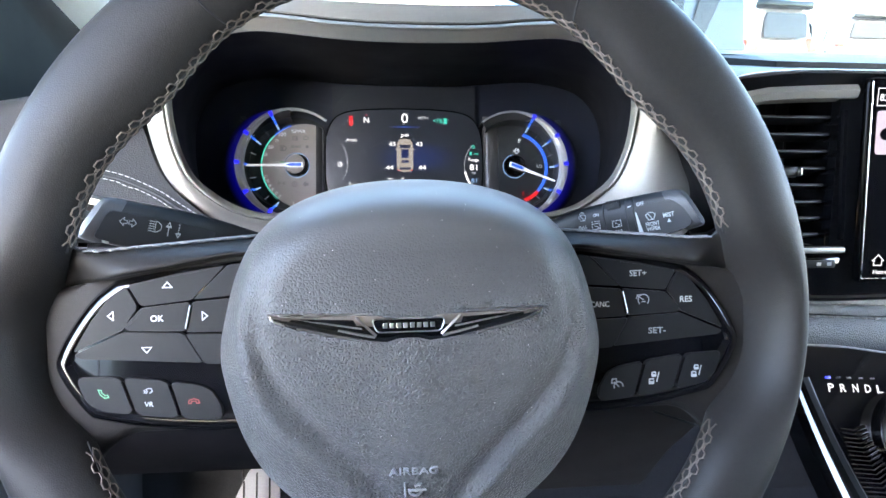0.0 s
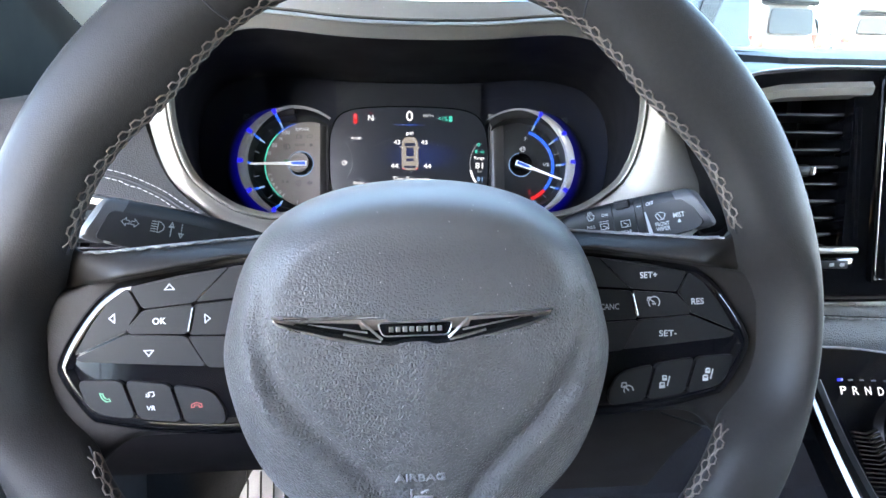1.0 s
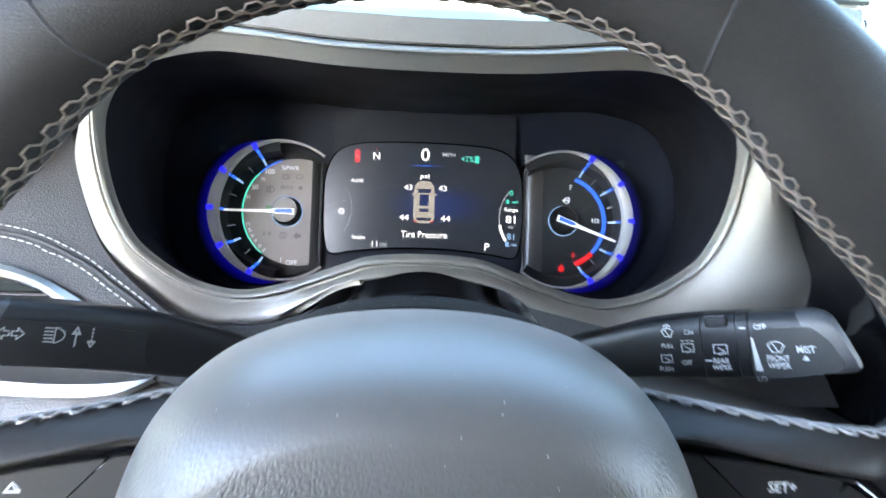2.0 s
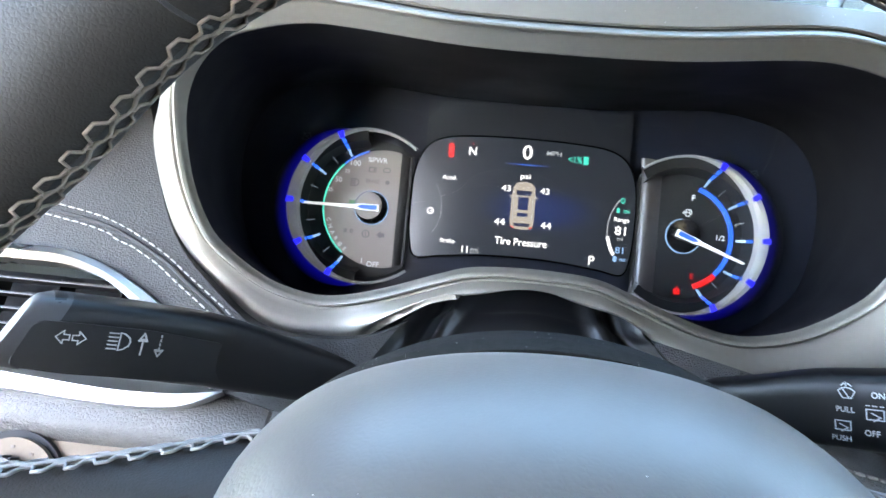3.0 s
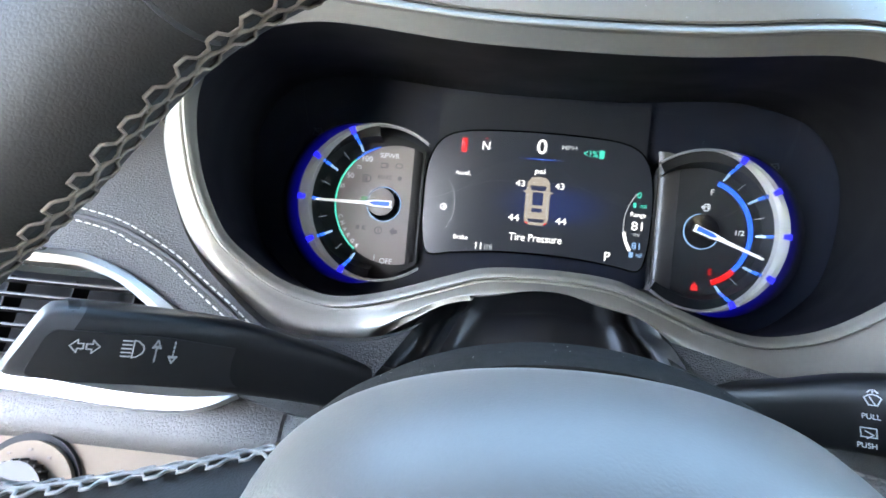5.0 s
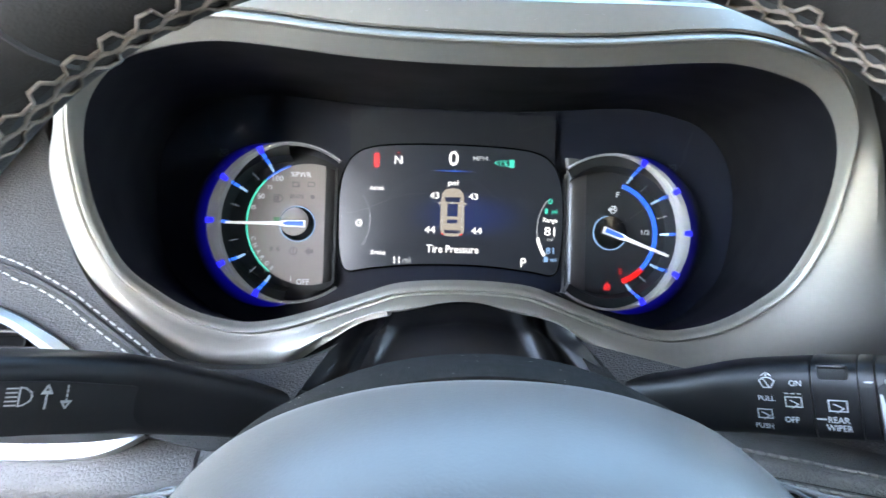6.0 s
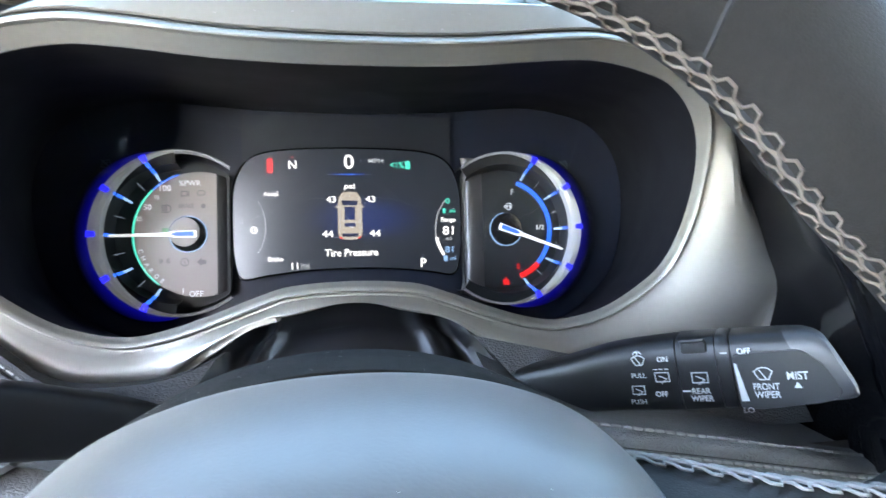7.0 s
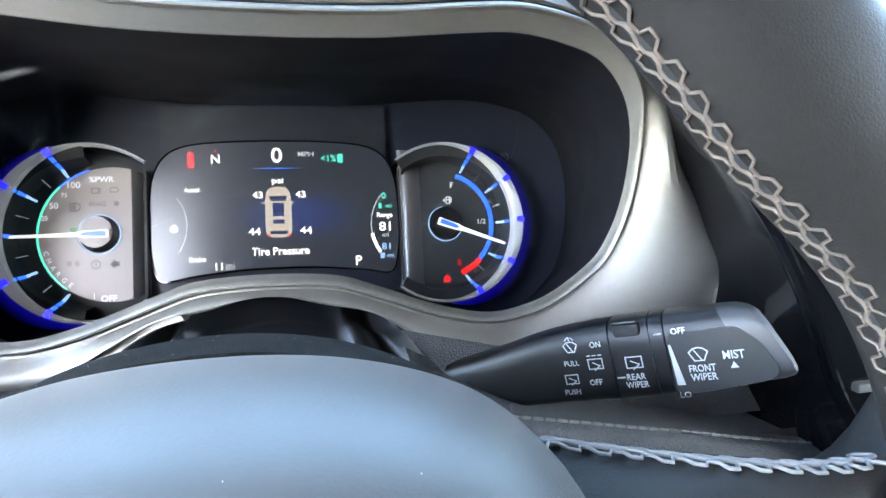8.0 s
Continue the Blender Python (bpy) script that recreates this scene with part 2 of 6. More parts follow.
def band(cx, cy, r0, r1, a0, a1, z0, z1, n=48, bm=None):
    """A sector of a flat ring with depth."""
    return prism(arc_pts(cx, cy, r1, a0, a1, n) + arc_pts(cx, cy, r0, a1, a0, n), z0, z1, bm=bm)


def disc(cx, cy, r, z0, z1, bevel=0.0, n=48, bm=None):
    return prism(arc_pts(cx, cy, r, 0, 360 - 360 / n, n - 1), z0, z1, bevel, bm=bm)


def mirrored(pts, side):
    q = [(p[0] * side, p[1]) for p in pts]
    return q if side > 0 else q[::-1]


def rounded(pts, r, n=3):
    """A polygon with its corners cut round."""
    out, k = [], len(pts)
    for i in range(k):
        a, b, c = (Vector((*pts[(i + j) % k][:2], 0)) for j in (-1, 0, 1))
        u, v = (a - b), (c - b)
        q = min(r, u.length * 0.45, v.length * 0.45)
        p0, p1 = b + u.normalized() * q, b + v.normalized() * q
        for j in range(n + 1):
            t = j / n
            w = p0 * (1 - t) ** 2 + b * 2 * t * (1 - t) + p1 * t * t
            out.append((w.x, w.y))
    return out


LETTERS = {}


def lettering(name, body, h, x, y, z, mat, parent, width=0.0, turn=0.0, lean=0.0):
    """Printed characters of cap height h, centred at x, y on a face."""
    if body not in LETTERS:
        cu = bpy.data.curves.new("letters", "FONT")
        cu.body, cu.resolution_u, cu.offset = body, 3, 0.014
        ob = new("letters", cu)
        me = bpy.data.meshes.new_from_object(ob.evaluated_get(bpy.context.evaluated_depsgraph_get()))
        bpy.data.objects.remove(ob)
        LETTERS[body] = me
    me = LETTERS[body].copy()
    co = np.array([v.co[:] for v in me.vertices])
    lo, hi = co.min(0), co.max(0)
    k = h / (hi[1] - lo[1])
    kx = width / (hi[0] - lo[0]) if width else k
    co = (co - (lo + hi) / 2) * (kx, k, 1)
    co[:, 0] += lean * co[:, 1]
    c, s = math.cos(radians(turn)), math.sin(radians(turn))
    me.vertices.foreach_set("co", np.stack([x + co[:, 0] * c - co[:, 1] * s, y + co[:, 0] * s + co[:, 1] * c, np.full(len(co), z)], 1).ravel())
    me.materials.clear()
    me.materials.append(mat)
    me.update()
    return part(name, me, mat, parent)


def emboss(ob, depth):
    """Gives flat characters a raised body."""
    bm = bmesh.new()
    bm.from_mesh(ob.data)
    made = bmesh.ops.extrude_face_region(bm, geom=bm.faces[:])["geom"]
    bmesh.ops.translate(bm, vec=(0, 0, depth), verts=[v for v in made if isinstance(v, bmesh.types.BMVert)])
    bmesh.ops.recalc_face_normals(bm, faces=bm.faces)
    bm.to_mesh(ob.data)
    bm.free()
    return ob


def strokes(name, lines, w, z, mat, parent, x=0.0, y=0.0, k=1.0, turn=0.0, bend=None):
    """A printed symbol of straight strokes of width w, as flat bars."""
    bm = bmesh.new()
    c, s = math.cos(radians(turn)), math.sin(radians(turn))
    for line in lines:
        p = [Vector((x + k * (a * c - b * s), y + k * (a * s + b * c), 0)) for a, b in line]
        for a, b in zip(p, p[1:]):
            d = (b - a).normalized() * w / 2
            nrm = Vector((-d.y, d.x, 0))
            q = [a - d - nrm, b + d - nrm, b + d + nrm, a - d + nrm]
            bm.faces.new([bm.verts.new((v.x, v.y, z)) for v in q])
    return part(name, bm, mat, parent)


def stitch_band(name, at, length, pitch, parent, width=0.0036, r=0.00046, mat=M_THREAD):
    """Cross stitching that leaves two rows of six-sided loops. at(s, t): the point s along and t across."""
    bm = bmesh.new()
    n = max(2, int(length / pitch))
    p = length / n
    levels = ((1.0, 0.42), (-0.14, 0.14), (-0.42, -1.0))
    nodes = []
    for peak, valley in levels:
        path = []
        for i in range(2 * n + 1):
            t = peak if i % 2 == 0 else valley
            path.append(at(i * p / 2 + random.uniform(-0.06, 0.06) * p, width * t * random.uniform(0.86, 1.10)))
        nodes.append(path)
        line = []
        for i, q in enumerate(path):
            # each loop has a flat side along the band
            if 0 < i < 2 * n:
                d = (path[i + 1] - path[i - 1]) * (0.17 if peak != -0.14 else 0.12)
                line += [q - d, q + d]
            else:
                line.append(q)
        tube(line, r * (1.35 if peak == -0.14 else 1.0), 5, bm=bm)
    for i in range(2 * n + 1):
        a, b = (nodes[0][i], nodes[1][i]) if i % 2 else (nodes[1][i], nodes[2][i])
        tube([a, b], r * 1.05, 5, bm=bm)
    return part(name, bm, mat, parent, "pale cross-stitched thread", 85)


def dashes(name, pts, step, length, r, parent, label="pale stitched seam"):
    """A running seam: short threads along a line, one mesh."""
    pts = [Vector(p) for p in pts]
    bm = bmesh.new()
    acc = [0.0]
    for a, b in zip(pts, pts[1:]):
        acc.append(acc[-1] + (b - a).length)

    def at(s):
        s = min(max(s, 0), acc[-1] - 1e-9)
        i = max(j for j in range(len(acc)) if acc[j] <= s)
        i = min(i, len(pts) - 2)
        return pts[i].lerp(pts[i + 1], (s - acc[i]) / (acc[i + 1] - acc[i]))

    s = 0.0
    while s + length < acc[-1]:
        tube([at(s + length * j / 3) for j in range(4)], lambda q: r * (0.55 + 0.9 * math.sin(math.pi * (0.15 + 0.7 * q)) * 0.5), 6, bm=bm)
        s += step
    return part(name, bm, M_SEAM, parent, label)

# ---------------------------------------------------------------- cabin shell
def slab(name, corners, thick, mat, label, category, kind="structure"):
    """A plane panel with thickness, from four corners; it thickens along its normal."""
    p = [Vector(c) for c in corners]
    nrm = (p[1] - p[0]).cross(p[3] - p[0]).normalized() * thick
    bm = bmesh.new()
    a = [bm.verts.new(q) for q in p]
    b = [bm.verts.new(q + nrm) for q in p]
    bm.faces.new(a)
    bm.faces.new(b)
    for i in range(4):
        bm.faces.new((a[i], a[(i + 1) % 4], b[(i + 1) % 4], b[i]))
    return solid(name, bm, mat, label, category, kind)


XL, XR = -0.43, 1.17
slab("floor", [(XL, -1.6, 0.42), (XR, -1.6, 0.42), (XR, 0.75, 0.42), (XL, 0.75, 0.42)], -0.03, M_CARPET, "dark carpeted floor of the footwell", "floor")
slab("wall_front", [(XL, 0.75, 0.42), (XR, 0.75, 0.42), (XR, 0.95, 0.95), (XL, 0.95, 0.95)], -0.03, M_CARPET, "dark carpeted toe board below the dashboard", "toe board")
# the unseen roof runs far forward to block overhead sky from the hood
slab("ceiling", [(XL, 0.45, 1.62), (XR, 0.45, 1.62), (XR, -1.6, 1.62), (XL, -1.6, 1.62)], -0.04, M_LINER, "unseen grey cloth headliner, set forward to block overhead sky", "headliner")
# an unseen dark wall shuts the rear to keep its light and reflections out
slab("wall_rear", [(XL, -1.6, 0.42), (XR, -1.6, 0.42), (XR, -1.6, 1.66), (XL, -1.6, 1.66)], 0.04, M_CAVITY, "plain dark unseen wall added to shut out light from the rear", "wall")
for side, x, t, sill in (("left", XL, 0.05, 1.09), ("right", XR, -0.05, 1.03)):
    slab("wall_" + side, [(x, -1.6, 0.42), (x, 0.95, 0.42), (x, 0.95, sill), (x, -1.6, sill)], -t, M_DOOR, "dark door panel below the side window", "door panel")
    slab("trim_" + side, [(x, -1.6, 1.55), (x, 0.15, 1.55), (x, 0.15, 1.62), (x, -1.6, 1.62)], -t, M_LINER, "grey trim above the side window", "roof trim")
    slab("trim_pillar_" + side, [(x, -0.62, sill), (x, -0.44, sill), (x, -0.50, 1.56), (x, -0.66, 1.56)], -t, M_TRIM, "grey door pillar between the side windows", "pillar")

# unseen dark sides, added to block light and reflections from the rear windows
slab("wall_right_rear", [(XR - 0.002, -1.6, 1.03), (XR - 0.002, -0.42, 1.03), (XR - 0.002, -0.48, 1.56), (XR - 0.002, -1.6, 1.56)], 0.05, M_CAVITY, "unseen dark side added to block light behind the passenger window", "cabin side")
slab("wall_left_rear", [(XL + 0.002, -1.6, 1.12), (XL + 0.002, -0.50, 1.12), (XL + 0.002, -0.55, 1.56), (XL + 0.002, -1.6, 1.56)], -0.05, M_CAVITY, "unseen dark side added to block light from the left rear window", "cabin side")
# windscreen and its raked pillars
shield = slab("window_1", [(XL, 1.26, 1.12), (XR, 1.26, 1.12), (XR, 0.45, 1.62), (XL, 0.45, 1.62)], 0.005, M_PANE, "raked clear windscreen above the dashboard", "windscreen")


def pillar(x, s):
    rows = []
    for k in range(9):
        t = k / 8
        y, z = 1.09 - 0.95 * t, 1.06 + 0.56 * t
        w = 0.075 - 0.012 * t
        ring = [(x + s * a * w, y + b * w, z + c * w) for a, b, c in ((0, -0.75, 0), (0.30, -0.62, 0.05), (0.75, -0.25, 0.15), (0.85, 0.1, 0.2), (0.5, 0.35, 0.2), (0, 0.4, 0.2))]
        rows.append(ring)
    return loft(rows, ring=True, caps=True)


solid("trim_post_left", pillar(XL + 0.015, 1), M_TRIM, "pale grey windscreen pillar trim beside the dashboard", "pillar trim", "structure")
solid("trim_post_right", pillar(XR - 0.015, -1), M_TRIM, "pale grey windscreen pillar trim beside the dashboard", "pillar trim", "structure")
slab("trim_sail", [(-0.402, 0.46, 1.02), (-0.402, 0.84, 1.02), (-0.402, 0.745, 1.15), (-0.402, 0.48, 1.375)], -0.02, M_SAIL, "black mirror corner panel at the foot of the pillar", "corner panel")
slab("trim_corner", [(XL - 0.004, 0.50, 1.10), (XL - 0.004, 1.10, 1.10), (XL - 0.004, 0.25, 1.54), (XL - 0.004, 0.02, 1.54)], -0.03, M_SAIL, "black corner moulding at the foot of the side window", "corner moulding")

# ---------------------------------------------------------------- outside
ground = bmesh.new()
bmesh.ops.create_grid(ground, x_segments=40, y_segments=40, size=400)
solid("ground", ground, M_ASPHALT, "pale worn sunlit asphalt of the car park", "car park", "structure")
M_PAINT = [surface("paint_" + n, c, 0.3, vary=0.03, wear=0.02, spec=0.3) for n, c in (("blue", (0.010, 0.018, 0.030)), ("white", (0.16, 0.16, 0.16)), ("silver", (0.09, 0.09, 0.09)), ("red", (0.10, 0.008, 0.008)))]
M_DARKGLASS = surface("tinted_glass", (0.003, 0.004, 0.005), 0.12, vary=0.05, spec=0.22)
M_TAIL = surface("tail_lamp_red", (0.6, 0.04, 0.03), 0.2, vary=0.05)
M_TYRE = surface("tyre", (0.02, 0.02, 0.02), 0.85)


def parked_car(m, paint, label, length=4.8, height=1.72):
    """A parked estate-shaped car, its tail towards -y."""
    car = thing("parked_car", m, label, "car", "parked cars")
    w, L, h = 0.92, length / 2, height

    def section(y, top, belt, wide, roofw):
        half = [(0, 0.28), (wide, 0.28), (wide + 0.02, 0.6), (wide, belt), (roofw, top - 0.06), (roofw * 0.7, top), (0, top + 0.01)]
        return [Vector((a, y, b)) for a, b in half] + [Vector((-a, y, b)) for a, b in half[-2:0:-1]]

    rows = [section(-L, 0.95, 0.9, w * 0.9, w * 0.8), section(-L + 0.08, 1.05, 1.0, w * 0.97, w * 0.85), section(-L + 0.16, h - 0.12, 1.05, w, w * 0.72),
            section(-L + 0.5, h, 1.05, w, w * 0.76), section(0, h, 1.03, w, w * 0.78), section(0.6, h - 0.08, 1.02, w, w * 0.76),
            section(1.3, 1.15, 1.0, w, w * 0.8), section(L - 0.25, 0.98, 0.85, w * 0.95, w * 0.75), section(L, 0.6, 0.5, w * 0.8, w * 0.6)]
    part("body", loft(rows, ring=True, caps=True), paint, car)
    part("rear_window", prism(rounded([(-0.6, 1.08), (0.6, 1.08), (0.55, h - 0.2), (-0.55, h - 0.2)], 0.08), 0, 0.03, 0.01), M_DARKGLASS, car).matrix_local = Matrix(((1, 0, 0, 0), (0, 0.18, -1, -L + 0.04 - 0.18 * 1.08 + 0.02), (0, 1, 0.1, 0), (0, 0, 0, 1)))
    part("spoiler", box((0, -L + 0.14, h - 0.05), (1.25, 0.3, 0.17), 0.05), M_DARKGLASS, car)
    for s in (-1, 1):
        part("tail_lamp", box((s * 0.8, -L + 0.03, 0.97), (0.22, 0.14, 0.26), 0.03), M_TAIL, car)
        for y0, y1 in ((-L + 0.55, -L + 1.35), (-L + 1.45, 0.1), (0.2, 1.0)):
            pane = prism(rounded([(y0, 1.1), (y1, 1.1), (y1 - 0.1, h - 0.2), (y0 + 0.12, h - 0.2)], 0.08), -0.01, 0.02, 0.008)
            part("side_window", pane, M_DARKGLASS, car).matrix_local = Matrix(((0, -0.33 * s, s, s * (w + 0.36)), (1, 0, 0, 0), (0, 1, 0, 0), (0, 0, 0, 1)))
        for y in (-L + 0.95, L - 0.95):
            wh = disc(0, 0, 0.35, -0.12, 0.12, 0.03, 32)
            o = part("wheel", wh, M_TYRE, car)
            o.matrix_local = Matrix.Translation((s * 0.82, y, 0.35)) @ Matrix.Rotation(radians(90), 4, "Y")
    return car


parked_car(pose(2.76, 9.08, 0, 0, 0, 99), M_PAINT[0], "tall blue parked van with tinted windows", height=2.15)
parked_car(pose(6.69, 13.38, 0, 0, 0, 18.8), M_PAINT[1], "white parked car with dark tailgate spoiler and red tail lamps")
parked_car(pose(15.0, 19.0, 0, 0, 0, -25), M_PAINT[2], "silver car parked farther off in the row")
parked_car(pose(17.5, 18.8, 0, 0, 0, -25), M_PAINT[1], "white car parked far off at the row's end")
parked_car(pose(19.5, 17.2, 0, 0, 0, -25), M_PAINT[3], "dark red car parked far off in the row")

# ---------------------------------------------------------------- steering wheel
WHEEL = frame_of((-0.004, 0.1926, 1.0857), 20, 0.9)
wheel = thing("steering_wheel", WHEEL, "black leather steering wheel with pale cross stitching and switch spokes", "steering wheel")
R_OUT, RB = 0.1955, 0.0155


def rim_inner(angle):
    """The inner radius: fuller at the two thumb rests."""
    a = abs(math.degrees(math.atan2(math.sin(angle), abs(math.cos(angle)))) - 43)
    return 0.1580 - 0.0080 * math.exp(-(a / 13) ** 2) + 0.0125 * beside_spoke(angle)


def beside_spoke(angle):
    """1 where a spoke's switch housing meets the rim, fading along it."""
    d = math.degrees(math.atan2(math.sin(angle), abs(math.cos(angle)))) + 6.0
    return math.exp(-abs(d / 14.0) ** 3)


def rim_at(angle, phi, grow=0.0):
    """A point of the rim's skin: angle round the wheel, phi round the tube (90 front, 180 inward)."""
    c, s = math.cos(phi), math.sin(phi)
    inner = rim_inner(angle)
    ra = (R_OUT - inner) / 2
    r = R_OUT - ra + (ra + grow) * math.copysign(abs(c) ** 0.9, c)
    z = (RB + grow) * math.copysign(abs(s) ** 0.9, s)
    z -= 0.0270 * beside_spoke(angle) * ((1 - c) / 2) ** 1.6
    return Vector((r * math.cos(angle), r * math.sin(angle), z))


part("rim", loft([[rim_at(2 * math.pi * i / 160, 2 * math.pi * j / 28) for j in range(28)] for i in range(160)], ring=True, around=True), M_RIM, wheel, "smooth black leather rim")
for a in (59.5, 120.5, 235, 305):
    part("rim_seam", tube([rim_at(radians(a + 2.5 * math.sin(2 * math.pi * j / 28)), 2 * math.pi * j / 28, -0.0002) for j in range(28)], 0.0007, 5, closed=True), M_GROOVE, wheel, "dark sewn joint in the leather")


def rim_thread(a0, a1, phi0):
    def at(s, t):
        return rim_at(radians(a0) + math.copysign(s / 0.156, a1 - a0), radians(phi0) - t / 0.0155, 0.0003)
    return at


stitch_band("rim_stitching", rim_thread(167, 14, 174), 0.156 * radians(153), 0.0078, wheel)
stitch_band("rim_stitching", rim_thread(201, 338, 174), 0.156 * radians(137), 0.0078, wheel)
for a0, a1 in ((13, 168), (200, 339)):
    part("rim_fold", tube([rim_at(radians(a0 + (a1 - a0) * j / 60), radians(174), -0.0008) for j in range(61)], 0.0013, 6), M_GROOVE, wheel, "dark butted leather edge under the stitching")


def spoke_top(u):
    """Height and depth of the spoke's stitched upper edge."""
    f = max(0.0, (u - 0.148) / 0.012)
    return 0.0340 + 0.09 * (0.126 - min(u, 0.14)) + 0.006 * f * f, -0.0080 - 0.022 * min(1.0, max(0.0, (0.132 - u) / 0.052)) ** 1.5


def spoke_ring(u):
    v, w = spoke_top(u)
    g = 0.010 * max(0.0, (u - 0.132) / 0.02) ** 2
    # a proud crest of leather overhangs the switch housing's upper edge
    e = 0.0302 - 0.16 * max(0.0, u - 0.085)
    c = 0.0030 - 0.0100 * min(1.0, max(0.0, (0.132 - u) / 0.052)) ** 1.5 - 0.0150 * max(0.0, min(1.0, (u - 0.136) / 0.020))
    ctrl = [(v, w), (v - 0.0006, w + 0.003), ((v + e) / 2 + 0.001, (w + c) / 2 + 0.003), (e + 0.0012, c), (e - 0.0008, c - 0.0025), (e - 0.0030, -0.0110), (0.0, -0.0114), (-0.0450, -0.0120), (-0.0530 - g, -0.0160), (-0.0555 - g, -0.0220), (-0.0500 - g, -0.0310), (-0.010, -0.0370), (0.0150, -0.0390), (v - 0.005, w - 0.012)]
    return [(p.x, p.y) for p in spline([(a, b, 0) for a, b in ctrl], 3, closed=True)]


HOUSING = [(0.060, 0.0300), (0.0850, 0.0283), (0.1020, 0.0262), (0.1335, 0.0220), (0.1440, 0.0172), (0.1527, 0.0092), (0.1620, -0.0038), (0.1672, -0.0140), (0.1684, -0.0200), (0.1664, -0.0262), (0.1616, -0.0345), (0.1540, -0.0445), (0.1470, -0.0475), (0.1230, -0.0520), (0.0950, -0.0545), (0.060, -0.0560)]
BUTTONS = {
    "up": [(0.0885, 0.0254), (0.1110, 0.0220), (0.1328, 0.0173), (0.1274, 0.0073), (0.1046, 0.0095)],
    "outer": [(0.1338, 0.0168), (0.1414, 0.0115), (0.1497, 0.0009), (0.1578, -0.0132), (0.1355, -0.0036), (0.1321, 0.0023), (0.1286, 0.0068)],
    "middle": [(0.1274, 0.0063), (0.1052, 0.0086), (0.1079, -0.0051), (0.1340, -0.0041), (0.1352, -0.0022)],
    "down": [(0.1577, -0.0144), (0.1352, -0.0046), (0.1084, -0.0059), (0.1001, -0.0203), (0.1548, -0.0163)],
    "inner": [(0.1042, 0.0084), (0.0730, 0.0110), (0.0730, -0.0063), (0.1071, -0.0055)],
    "inner_up": [(0.1036, 0.0098), (0.0875, 0.0256), (0.0730, 0.0268), (0.0730, 0.0121)],
    "inner_down": [(0.1076, -0.0063), (0.0730, -0.0073), (0.0730, -0.0224), (0.0994, -0.0208)],
    "low_outer": [(0.1570, -0.0250), (0.1373, -0.0257), (0.1320, -0.0434), (0.1446, -0.0414), (0.1525, -0.0376)],
    "low_middle": [(0.1363, -0.0257), (0.1162, -0.0283), (0.1114, -0.0459), (0.1309, -0.0435)],
    "low_inner": [(0.1152, -0.0285), (0.1015, -0.0310), (0.0965, -0.0335), (0.0912, -0.0425), (0.0925, -0.0478), (0.1104, -0.0462)],
}
ARROW = [[(-1, -0.55), (1, -0.55), (0, 0.65), (-1, -0.55)]]
SUNK = -0.0180  # the switch plates lie behind the plane of the rim
KZ = 0.0118 + SUNK
